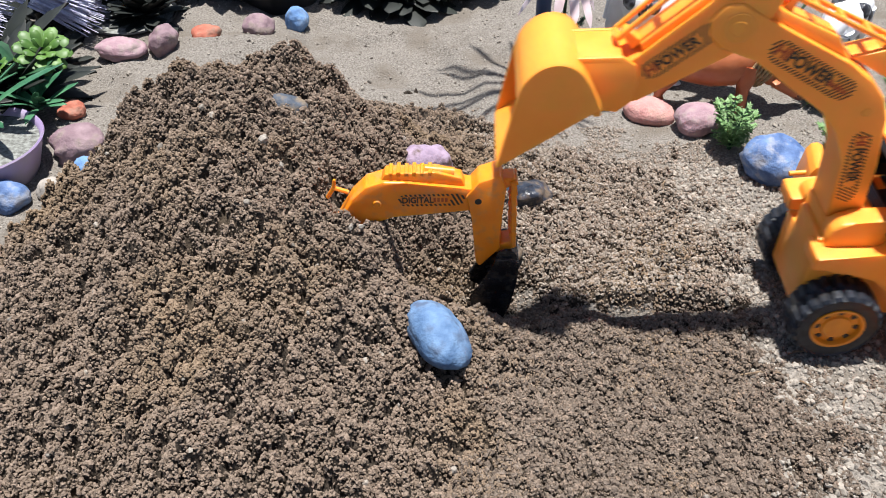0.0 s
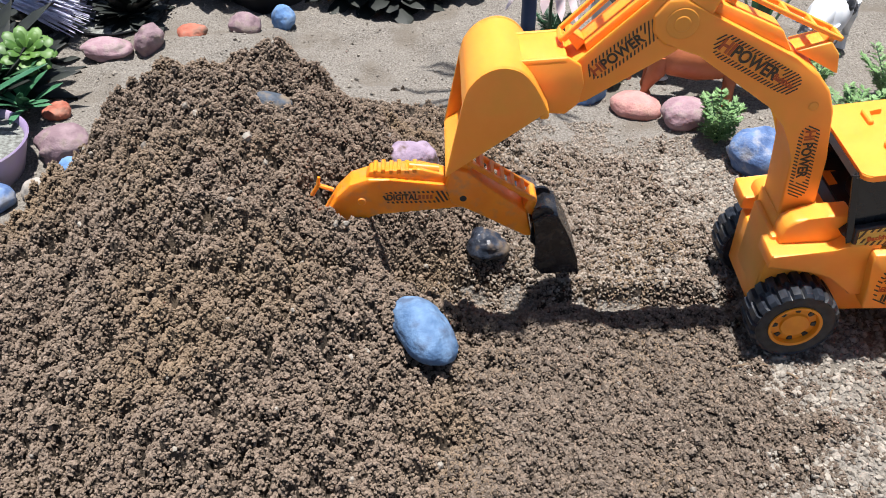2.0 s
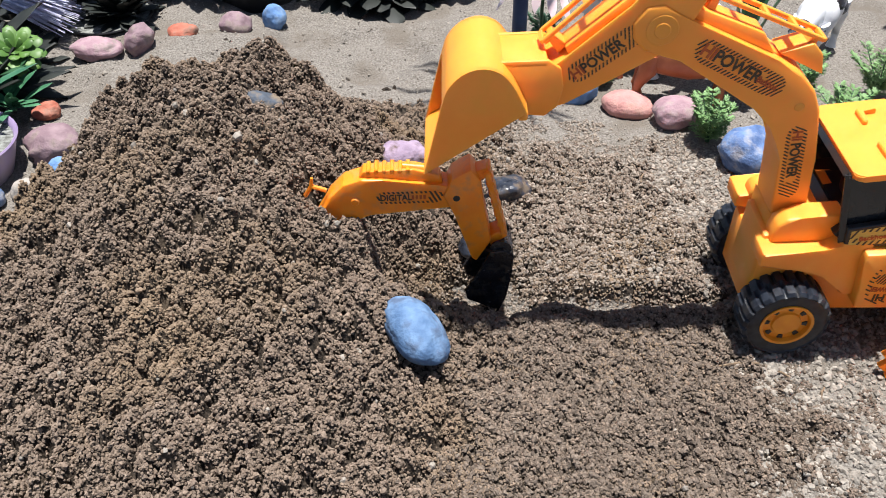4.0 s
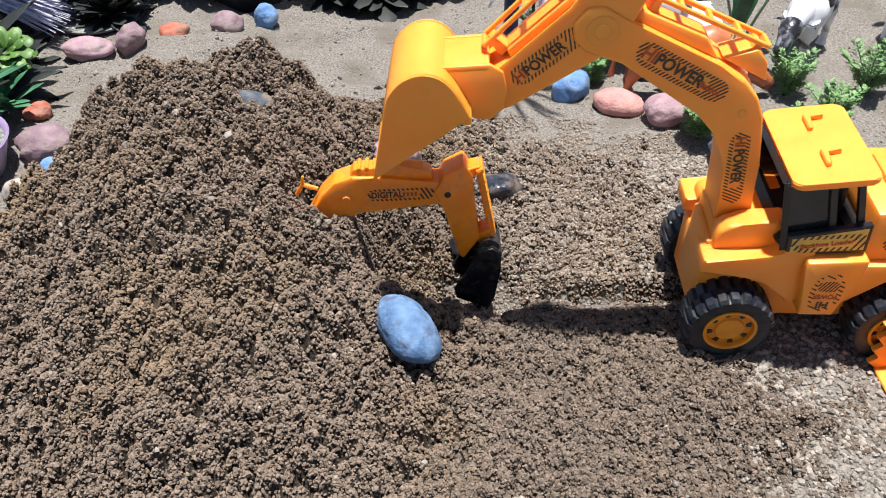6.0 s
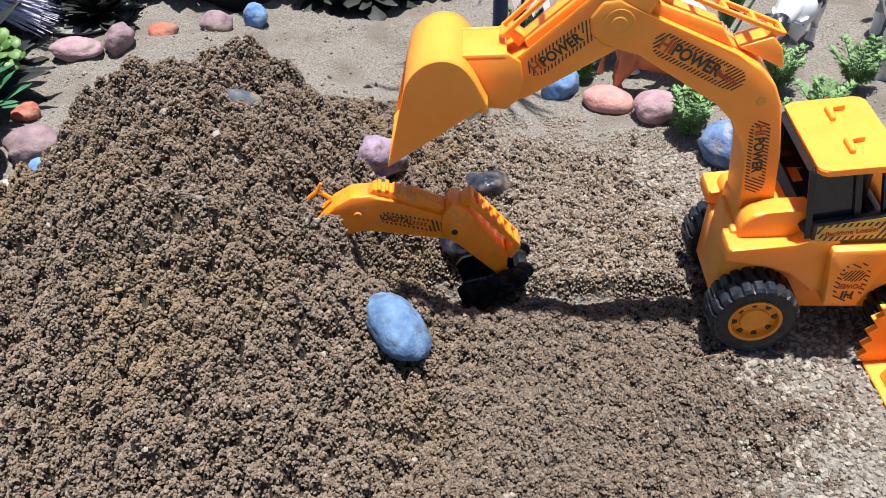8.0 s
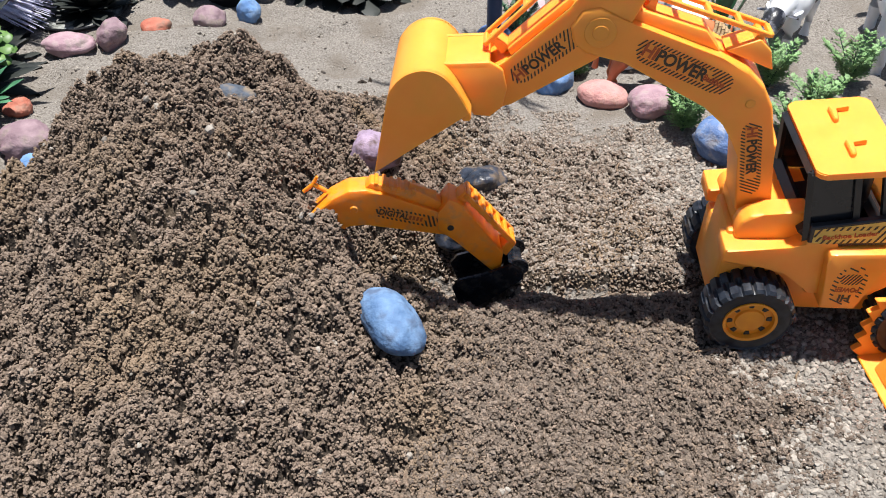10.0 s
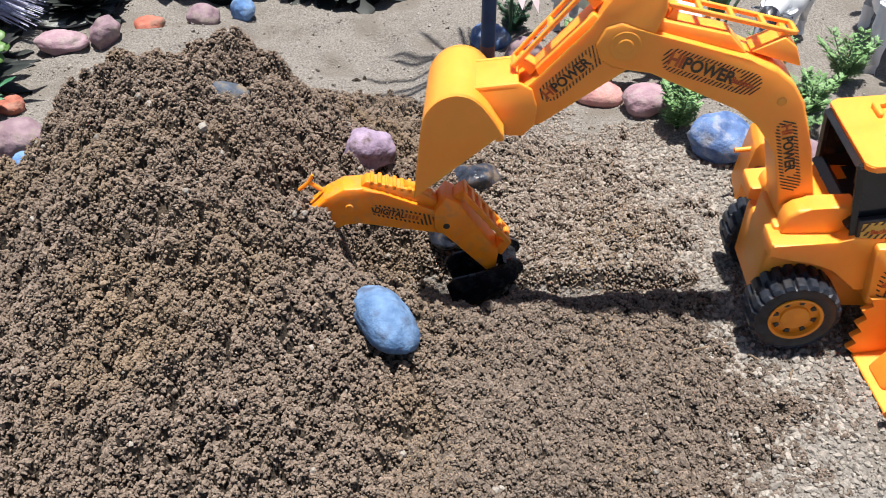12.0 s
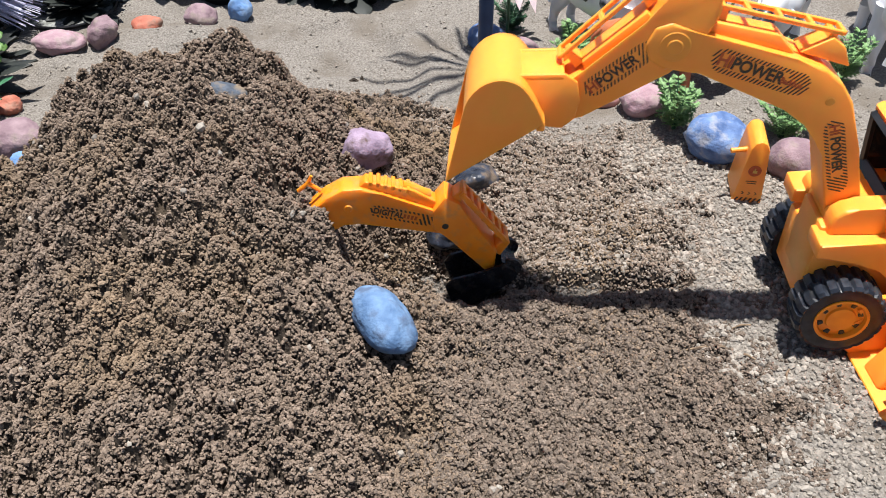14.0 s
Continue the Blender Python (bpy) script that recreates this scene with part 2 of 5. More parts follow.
def vnoise(x, y, scale, dx=0.0):
    u, v = np.asarray(x) * scale + 57.3 + dx, np.asarray(y) * scale + 91.7 + dx * 1.7
    i, j = np.floor(u).astype(int), np.floor(v).astype(int)
    fu, fv = u - i, v - j
    fu, fv = fu * fu * (3 - 2 * fu), fv * fv * (3 - 2 * fv)
    g = lambda a, b: LAT[a % 256, b % 256]
    return (g(i, j) * (1 - fu) + g(i + 1, j) * fu) * (1 - fv) + (g(i, j + 1) * (1 - fu) + g(i + 1, j + 1) * fu) * fv - 0.5


def smooth(a, b, x):
    t = np.clip((np.asarray(x) - a) / (b - a), 0, 1)
    return t * t * (3 - 2 * t)


def bump2(x, y, cx, cy, sx, sy, turn=0.0):
    c, s = math.cos(radians(turn)), math.sin(radians(turn))
    u, v = (x - cx) * c + (y - cy) * s, -(x - cx) * s + (y - cy) * c
    return np.exp(-0.5 * ((u / sx) ** 2 + (v / sy) ** 2))


HOLE = (-0.146, -0.080)


def heap(x, y):
    """The broad form of the sand heap, without its crumbs."""
    x, y = np.asarray(x, float), np.asarray(y, float)
    fall_x = np.where(x > -0.12, np.exp(-0.5 * ((x + 0.12) / 0.075) ** 2), np.exp(-0.5 * ((x + 0.12) / 0.085) ** 2))
    fall_y = np.where(y > 0.045, np.exp(-0.5 * ((y - 0.045) / 0.052) ** 2), np.exp(-0.5 * ((y - 0.045) / 0.17) ** 2))
    edge = x + 0.6 * (0.07 - y)
    h = 0.095 * fall_x * fall_y * (0.24 + 0.76 * smooth(-0.216, -0.203, edge + 0.012 * vnoise(x, y, 60, 41)))
    h = h + 0.022 * bump2(x, y, -0.098, 0.085, 0.016, 0.02) + 0.012 * bump2(x, y, -0.172, 0.085, 0.010, 0.014) + 0.010 * bump2(x, y, -0.205, 0.075, 0.012, 0.02)
    h = h + 0.012 * vnoise(x, y, 22) * np.clip(h / 0.05, 0, 1) + 0.007 * vnoise(x, y, 48, 9) * np.clip(h / 0.04, 0, 1)
    h = h + 0.008 * vnoise(x, y, 95, 43) * np.clip((h - 0.02) / 0.04, 0, 1)
    h = h + 0.014 * bump2(x, y, -0.042, -0.057, 0.012, 0.011) - 0.015 * bump2(x, y, -0.060, -0.030, 0.006, 0.008)
    trench = smooth(-0.036, -0.016, x) * (1 - smooth(0.05, 0.08, x)) * np.exp(-0.5 * ((y + 0.042) / 0.0175) ** 2)
    h = h * (1 - 0.95 * np.clip(trench * 1.35, 0, 1)) - 0.012 * bump2(x, y, 0.036, -0.043, 0.018, 0.014) - 0.016 * bump2(x, y, HOLE[0], HOLE[1], 0.006, 0.007)
    along = smooth(0.06, 0.085, x) * (1 - smooth(0.165, 0.185, x))
    line = -0.052 - 0.5 * (x - 0.11) ** 2
    h = h - 0.0040 * bump2(x, y, 0.108, -0.056, 0.024, 0.012)
    return h + along * (0.0035 * np.exp(-0.5 * ((y - line - 0.008) / 0.004) ** 2) - 0.0045 * np.exp(-0.5 * ((y - line) / 0.004) ** 2))


WET = [(-0.272, 0.000), (-0.240, 0.036), (-0.213, 0.075), (-0.187, 0.112), (-0.10, 0.17), (-0.045, 0.2), (0.01, 0.19), (0.03, 0.14), (0.09, 0.112), (0.17, 0.10), (0.185, 0.02),
       (0.170, -0.035), (0.180, -0.065), (0.172, -0.100), (0.198, -0.116), (0.224, -0.146), (0.214, -0.168), (0.182, -0.186), (0.150, -0.210), (0.13, -0.32), (-0.42, -0.32), (-0.42, -0.10)]


def wet_depth(x, y):
    """Metres inside (+) or outside (-) the damp area."""
    x, y = np.asarray(x, float), np.asarray(y, float)
    d, odd = np.full(x.shape, 9.0), np.zeros(x.shape, bool)
    for (ax, ay), (bx, by) in zip(WET, WET[1:] + WET[:1]):
        ex, ey = bx - ax, by - ay
        t = np.clip(((x - ax) * ex + (y - ay) * ey) / (ex * ex + ey * ey), 0, 1)
        d = np.minimum(d, np.hypot(x - ax - t * ex, y - ay - t * ey))
        odd ^= ((ay > y) != (by > y)) & (x < ex * (y - ay) / (ey + 1e-12) + ax)
    return np.where(odd, d, -d) + 0.030 * vnoise(x, y, 28, 3) + 0.036 * vnoise(x, y, 75, 5) + 0.036 * vnoise(x, y, 190, 7)


def ground_z(x, y):
    near = 1 - smooth(0.5, 1.0, np.hypot(x, y))
    return near * ((0.006 + 0.015 * smooth(0.12, 0.22, y)) * vnoise(x, y, 14, 2) + (0.003 + 0.0065 * smooth(0.1, 0.2, y)) * vnoise(x, y, 45, 4) + 0.0011 * vnoise(x, y, 170, 6) + 0.0009 * vnoise(x, y, 420, 8)) - 0.001 + np.minimum(0, heap(x, y)) * 1.3 * near - 0.014 * near * bump2(np.asarray(x, float), np.asarray(y, float), 0.025, -0.040, 0.032, 0.020)


def lumps(x, y, cell, dx):
    """Rounded clods of about the given size, as heights in cells."""
    u, v = np.asarray(x) / cell + 500 + dx, np.asarray(y) / cell + 700 + dx * 1.7
    i, j = np.floor(u).astype(int), np.floor(v).astype(int)
    best = np.zeros(u.shape)
    for di in (-1, 0, 1):
        for dj in (-1, 0, 1):
            a, b = i + di, j + dj
            r = 0.42 + 0.48 * LAT[(a + 191) % 256, (b + 17) % 256]
            d = ((u - a - LAT[a % 256, b % 256]) ** 2 + (v - b - LAT[(a + 71) % 256, (b + 133) % 256]) ** 2) / (r * r)
            best = np.maximum(best, np.sqrt(np.clip(1 - d, 0, 1)) * r * (0.25 + 1.1 * LAT[(a + 29) % 256, (b + 211) % 256]))
    return best


def clods(x, y):
    """Height of the clods in metres: large ones, with small ones on and between them."""
    return 0.0064 * lumps(x, y, 0.0070, 11) + 0.0038 * lumps(x, y, 0.0036, 13)


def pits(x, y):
    """Gaps between the clods, 0 to 1, where the darkened under-sheet shows."""
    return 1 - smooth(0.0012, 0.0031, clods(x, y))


def steep(x, y):
    x, y = np.asarray(x, float), np.asarray(y, float)
    h = heap(x, y)
    return np.hypot(heap(x + 0.003, y) - h, heap(x, y + 0.003) - h) / 0.003


def coarse(x, y):
    return 0.40 + 0.60 * np.clip(heap(x, y) / 0.022 + 0.75 * smooth(0.06, -0.06, np.asarray(x)) * smooth(0.05, -0.05, np.asarray(y)), 0, 1)


def damp_z(x, y):
    """The top of the damp sand, on which its crumbs lie."""
    wd = wet_depth(x, y)
    cover = smooth(-0.012, 0.02, wd)
    rough = 0.0080 * vnoise(x, y, 75, 11) + 1.55 * clods(x, y) - 0.0053
    return heap(x, y) * smooth(-0.03, 0.02, wd) + np.maximum(ground_z(x, y), -0.02) * (1 - np.clip(heap(x, y) / 0.02, 0, 1)) + rough * coarse(x, y) * cover + 0.0035 * (2 * cover - 1) + 0.002 * coarse(x, y) * cover


def under_z(x, y):
    return damp_z(x, y) - 0.0008 - 0.0018 * pits(x, y) * coarse(x, y)


def surface(x, y):
    return float(max(ground_z(np.array([x]), np.array([y]))[0], damp_z(np.array([x]), np.array([y]))[0]))


def sheet(name, xs, ys, zfun, mat):
    gx, gy = np.meshgrid(xs, ys)
    v = np.stack([gx, gy, zfun(gx, gy)], -1).reshape(-1, 3)
    nx, ny = len(xs), len(ys)
    q = (np.arange(ny - 1)[:, None] * nx + np.arange(nx - 1)[None]).ravel()
    me = bpy.data.meshes.new(name)
    me.from_pydata(v, [], np.stack([q, q + 1, q + nx + 1, q + nx], -1))
    me.materials.append(mat)
    me.shade_smooth()
    return new(name, me)


far = np.array([0.5, 0.6, 0.8, 1.2, 2.0, 4.0, 10.0, 40.0, 200.0])
xs = np.concatenate([-far[::-1], np.arange(-0.46, 0.4601, 0.0026), far])
ys = np.concatenate([-far[::-1] + 0.1, np.arange(-0.3, 0.50, 0.0026), far + 0.05])
ground = tagged(sheet("ground", xs, ys, ground_z, M_DRY), "pale dry sand with scattered grit", "ground", kind="structure")
# the under-sheet carries the painted gap shade; paler grains lie on top
heap_ob = tagged(sheet("sand_mound", np.arange(-0.40, 0.235, 0.0012), np.arange(-0.27, 0.215, 0.0012), under_z, M_GAP_SHADE), "heap of crumbly damp brown sand, dug into on one side", "sand heap")


def scatter(name, n, area, keep, size, mat, zfun, sink, label, fine=False):
    """Loose lumps lying on the sand, joined."""
    pts = rng.uniform((area[0], area[2]), (area[1], area[3]), (n, 2))
    x, y = pts.T
    ok = keep(x, y)
    x, y = x[ok], y[ok]
    z = zfun(x, y)
    if fine:
        base = np.array([(1, 0, 0), (-1, 0, 0), (0, 1, 0), (0, -1, 0), (0, 0, 1), (0, 0, -1)], float)
        tri = np.array([(a, b, c) for a, b, c in ((0, 2, 4), (2, 1, 4), (1, 3, 4), (3, 0, 4), (2, 0, 5), (1, 2, 5), (3, 1, 5), (0, 3, 5))])
    else:
        bm = bmesh.new()
        bmesh.ops.create_icosphere(bm, subdivisions=1, radius=1)
        base = np.array([v.co[:] for v in bm.verts])
        tri = np.array([[v.index for v in f.verts] for f in bm.faces])
        bm.free()
    k = len(base)
    r = size[0] + (size[1] - size[0]) * rng.random(len(x)) ** 2.2
    s = rng.uniform(0.65, 1.25, (len(x), 1, 3)) * r[:, None, None]
    p = base[None] * rng.uniform(0.72, 1.22, (len(x), k, 1)) * s
    turn = [np.linalg.qr(rng.normal(size=(3, 3)))[0] for _ in range(40)]
    p = np.einsum("nkj,nij->nki", p, np.array(turn)[rng.integers(0, 40, len(x))])
    p += np.stack([x, y, z + r * sink], -1)[:, None, :]
    f = (tri[None] + (np.arange(len(x)) * k)[:, None, None]).reshape(-1, 3)
    me = bpy.data.meshes.new(name)
    me.from_pydata(p.reshape(-1, 3), [], f)
    me.materials.append(mat)
    return tagged(new(name, me), label, "sand", kind="stuff")


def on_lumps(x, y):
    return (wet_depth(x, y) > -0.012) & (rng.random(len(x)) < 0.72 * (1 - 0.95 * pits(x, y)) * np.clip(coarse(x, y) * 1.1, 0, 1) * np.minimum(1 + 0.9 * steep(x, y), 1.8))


def top_z(x, y):
    return np.maximum(damp_z(x, y), ground_z(x, y))


def crumb_z(x, y):
    return damp_z(x, y) - 0.0016 * rng.random(len(x))


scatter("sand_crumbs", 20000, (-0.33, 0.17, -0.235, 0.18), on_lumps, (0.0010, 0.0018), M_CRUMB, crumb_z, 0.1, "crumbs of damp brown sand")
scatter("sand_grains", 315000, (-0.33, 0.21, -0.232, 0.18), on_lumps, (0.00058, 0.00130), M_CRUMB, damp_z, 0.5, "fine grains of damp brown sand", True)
scatter("sand_specks", 38000, (-0.05, 0.24, -0.23, -0.06), lambda x, y: (wet_depth(x, y) > -0.014) & (rng.random(len(x)) < smooth(0.98, 0.55, coarse(x, y) + 0.5 * vnoise(x, y, 40, 31))), (0.0006, 0.0017), M_SPECK, top_z, 0.4, "fine damp specks strewn over flat sand", True)
scatter("dry_sand_specks", 30000, (-0.02, 0.24, -0.07, 0.15), lambda x, y: (wet_depth(x, y) > -0.03) & (coarse(x, y) + 0.4 * vnoise(x, y, 40, 31) < 0.7) & (rng.random(len(x)) < smooth(-0.07, -0.03, y) * smooth(-0.01, 0.06, x)), (0.0006, 0.0016), M_SPECK_DRY, top_z, 0.5, "fine nearly dry specks strewn over flat sand", True)
scatter("sand_grit", 42000, (-0.36, 0.40, -0.22, 0.40), lambda x, y: (wet_depth(x, y) < 0.02) & (rng.random(len(x)) < 1 - 0.8 * smooth(0.05, 0.16, y)), (0.0004, 0.0016), M_GRIT, top_z, 0.3, "pale grit strewn on dry sand", True)
scatter("dried_crumbs", 11000, (0.12, 0.31, -0.24, 0.10), lambda x, y: wet_depth(x, y) < 0.012, (0.0007, 0.0023), M_GRIT, top_z, 0.3, "pale crumbs of dried sand")
scatter("pebbles", 330, (-0.36, 0.36, -0.25, 0.30), lambda x, y: x > -9, (0.0010, 0.0024), M_GRIT, top_z, 0.4, "small pale pebbles in the sand")


# ---- stones ----
def stone_mesh(name, seed, mat, rough=0.16, flat=0.0):
    r = random.Random(seed)
    bm = bmesh.new()
    bmesh.ops.create_icosphere(bm, subdivisions=4, radius=1)
    o = Vector((r.uniform(-9, 9), r.uniform(-9, 9), r.uniform(-9, 9)))
    for v in bm.verts:
        d = v.co.copy()
        k = 1 + rough * 1.6 * noise.noise(d * 1.0 + o) + rough * 0.55 * noise.noise(d * 2.6 + o) + 0.03 * noise.noise(d * 7 + o)
        v.co = d * k
        if flat and v.co.z > 1 - flat:
            v.co.z = 1 - flat + (v.co.z - 1 + flat) * 0.3
    return mesh_of(bm, name, mat, angle=80)


def put_stone(x, y, w, d, h, mat, label, seed, rz=0.0, rx=0.0, ry=0.0, sink=0.25, z=None, rough=0.16):
    ob = new("stone", stone_mesh("stone", seed, mat, rough))
    base = surface(x, y) if z is None else z
    ob.matrix_basis = pose(x, y, base + h * (0.5 - sink), rx, ry, rz)
    ob.data.transform(Matrix.Diagonal((w / 2, d / 2, h / 2, 1)))
    return tagged(ob, label, "stone", "painted stones")


put_stone(-0.279, 0.256, 0.042, 0.031, 0.019, M_DUSTY, "flat dusty pink painted stone on dry sand", 1, 10)
put_stone(-0.245, 0.268, 0.025, 0.022, 0.028, M_MAUVE, "upright mauve painted stone on dry sand", 2, 30, 0, 18, rough=0.24)
put_stone(-0.214, 0.293, 0.027, 0.022, 0.016, M_CORAL, "orange painted stone on dry sand", 3, 15)
put_stone(-0.168, 0.304, 0.028, 0.027, 0.024, M_MAUVE, "angular mauve stone on dry sand", 4, -40)
put_stone(-0.137, 0.322, 0.022, 0.020, 0.027, M_SKY, "small light blue painted stone", 5, 20, 10)
put_stone(-0.290, 0.158, 0.022, 0.020, 0.016, M_CORAL, "small orange stone under the potted plant", 6, 0)
put_stone(-0.270, 0.108, 0.038, 0.033, 0.028, M_MAUVE, "lumpy mauve stone beside the lilac pot", 7, 20, rough=0.24)
put_stone(-0.254, 0.080, 0.018, 0.016, 0.015, M_SKY, "small bright blue stone beside a mauve stone", 8, 0, sink=-0.10)
put_stone(-0.275, 0.062, 0.018, 0.018, 0.016, M_GREYST, "small grey stone on dry sand", 9, 0)
put_stone(-0.300, 0.052, 0.028, 0.026, 0.024, M_BLUE_D, "grey-blue stone in front of the lilac pot", 10, 0)
put_stone(0.164, 0.168, 0.042, 0.030, 0.022, M_PINK, "smooth pink painted stone on dry sand", 12, -25, rough=0.06)
put_stone(0.196, 0.143, 0.040, 0.032, 0.026, M_DUSTY, "dusty mauve stone on dry sand", 13, 10, rough=0.12)
put_stone(0.236, 0.086, 0.047, 0.036, 0.037, M_BLUE_D, "large deep blue painted stone on dry sand", 14, -10, rough=0.2)
put_stone(0.286, 0.062, 0.038, 0.034, 0.034, M_MAUVE, "rounded mauve stone behind the yellow post", 15, 10, rough=0.08)
put_stone(0.129, 0.196, 0.034, 0.030, 0.028, M_SKY, "blue painted stone on dry sand", 16, 40)
put_stone(0.112, 0.232, 0.032, 0.026, 0.024, M_MAUVE, "mauve stone behind a blue stone", 17, 0)
put_stone(0.086, 0.262, 0.034, 0.028, 0.026, M_BLUE_D, "dark blue stone at the foot of the pole", 18, 0)
put_stone(0.055, 0.044, 0.036, 0.028, 0.020, M_BLACKST, "wet black stone half buried in sand", 19, 30, sink=0.42, rough=0.25)
put_stone(0.036, -0.010, 0.026, 0.024, 0.018, M_BLACKST, "black stone crusted with sand", 29, 0, sink=0.4, rough=0.2)
put_stone(-0.104, 0.034, 0.042, 0.020, 0.020, M_SLATE, "slate blue stone nearly buried in the heap", 20, -5, sink=1.22, rough=0.1)
blue_stone = put_stone(-0.003, -0.110, 0.030, 0.045, 0.023, M_BLUE, "flat oval blue painted stone on the sand", 21, 32, 10, 6, sink=0.15, rough=0.10)
lilac_stone = put_stone(-0.010, 0.032, 0.032, 0.028, 0.030, M_LILAC, "lilac painted stone half buried in sand", 22, 20, sink=0.30, rough=0.2)


# ---- yellow toy excavator ----
PIVOT = Vector((0.0, 0.0, 0.07))
KNEE = Vector((-0.0841, 0.0, 0.1847))
excavator = thing("toy_excavator", "bright yellow plastic toy wheeled excavator with black cab, on sand", "toy excavator")


def build_chassis():
    bm = bmesh.new()
    box(bm, -0.018, 0.135, -0.024, 0.024, 0.018, 0.056, 0.003)
    prism(bm, [(-0.0185, 0.030), (-0.0145, 0.030), (-0.0130, 0.071), (-0.0178, 0.071)], -0.022, 0.010, 0.0015)
    for s in (-1, 1):
        y0, y1 = sorted((s * 0.0345, s * 0.016))
        prism(bm, [(-0.021, 0.0685), (0.012, 0.0705), (0.018, 0.0755), (0.034, 0.0755), (0.034, 0.040), (0.0265, 0.040), (0.0215, 0.048), (0.014, 0.0545), (0.002, 0.0585), (-0.021, 0.0595)], y0, y1, 0.0014)
        prism(bm, [(0.052, 0.040), (0.0600, 0.040), (0.065, 0.048), (0.074, 0.056), (0.088, 0.059), (0.104, 0.056), (0.114, 0.046), (0.118, 0.032), (0.135, 0.032), (0.135, 0.066), (0.052, 0.066)], y0, y1, 0.0014)
    part("chassis", bm, M_YELLOW, excavator)
    bm = bmesh.new()
    box(bm, -0.0145, 0.020, -0.0145, 0.0145, 0.056, 0.079, 0.002)
    for s in (-1, 1):
        y0, y1 = sorted((s * 0.0255, s * 0.0135))
        k = 1.0 if s < 0 else 0.6
        prism(bm, [(x, 0.066 + (z - 0.066) * k) for x, z in ((-0.0150, 0.066), (-0.0150, 0.0745), (-0.0135, 0.0800), (-0.0095, 0.0835), (-0.0030, 0.0850), (0.006, 0.0862), (0.0185, 0.0885), (0.020, 0.074), (0.020, 0.066))], y0, y1, 0.0018, 3)
    part("turret", bm, M_YELLOW, excavator)
    for s in (-1, 1):
        bm = bmesh.new()
        y0, y1 = sorted((s * 0.0400, s * 0.022))
        prism(bm, [(0.0335, 0.0350), (0.0525, 0.0350), (0.0565, 0.064), (0.0595, 0.0700), (0.0595, 0.0745), (0.0290, 0.0725), (0.0290, 0.067)], y0, y1, 0.0016)
        step = part("step_box", bm, M_YELLOW, excavator)
        if s < 0:
            bm = hatch(0.0270, 0.0165, 0.0030, 0.0009, slope=0.5, keep=(-0.0100, 0.0100, 0.0055))
            part("sticker_print", bm, M_INK, step, "dark hatched label", smooth=False, at=pose(0.0437, -0.04005, 0.0515, 90, 0, 0) @ pose(0, 0, 0, 0, 0, 90))
            part("sticker_print", hatch(0.0115, 0.0075, 0.0018, 0.0008), M_INK, step, smooth=False, at=pose(0.0437, -0.04005, 0.0565, 90, 0, 0))
            lettering("lettering", "HI", 0.0068, M_INK, step, pose(0.0439, -0.0402, 0.0435, 90, 0, 0) @ pose(0, 0, 0, 0, 0, 180), 1.0)
            lettering("lettering", "POWER", 0.0045, M_RED, step, pose(0.0437, -0.0402, 0.0495, 90, 0, 0) @ pose(0, 0, 0, 0, 0, 180), 0.8)
    bm = bmesh.new()
    box(bm, 0.060, 0.140, -0.029, 0.029, 0.056, 0.096, 0.003)
    box(bm, 0.072, 0.120, -0.019, 0.019, 0.094, 0.099, 0.0014)
    box(bm, 0.080, 0.112, -0.013, 0.013, 0.098, 0.1005, 0.001)
    hood = part("hood", bm, M_YELLOW, excavator)
    sticker(hood, 0.090, 0.078, -0.0292, 3, 0.044, 0.012, "Backhoe")


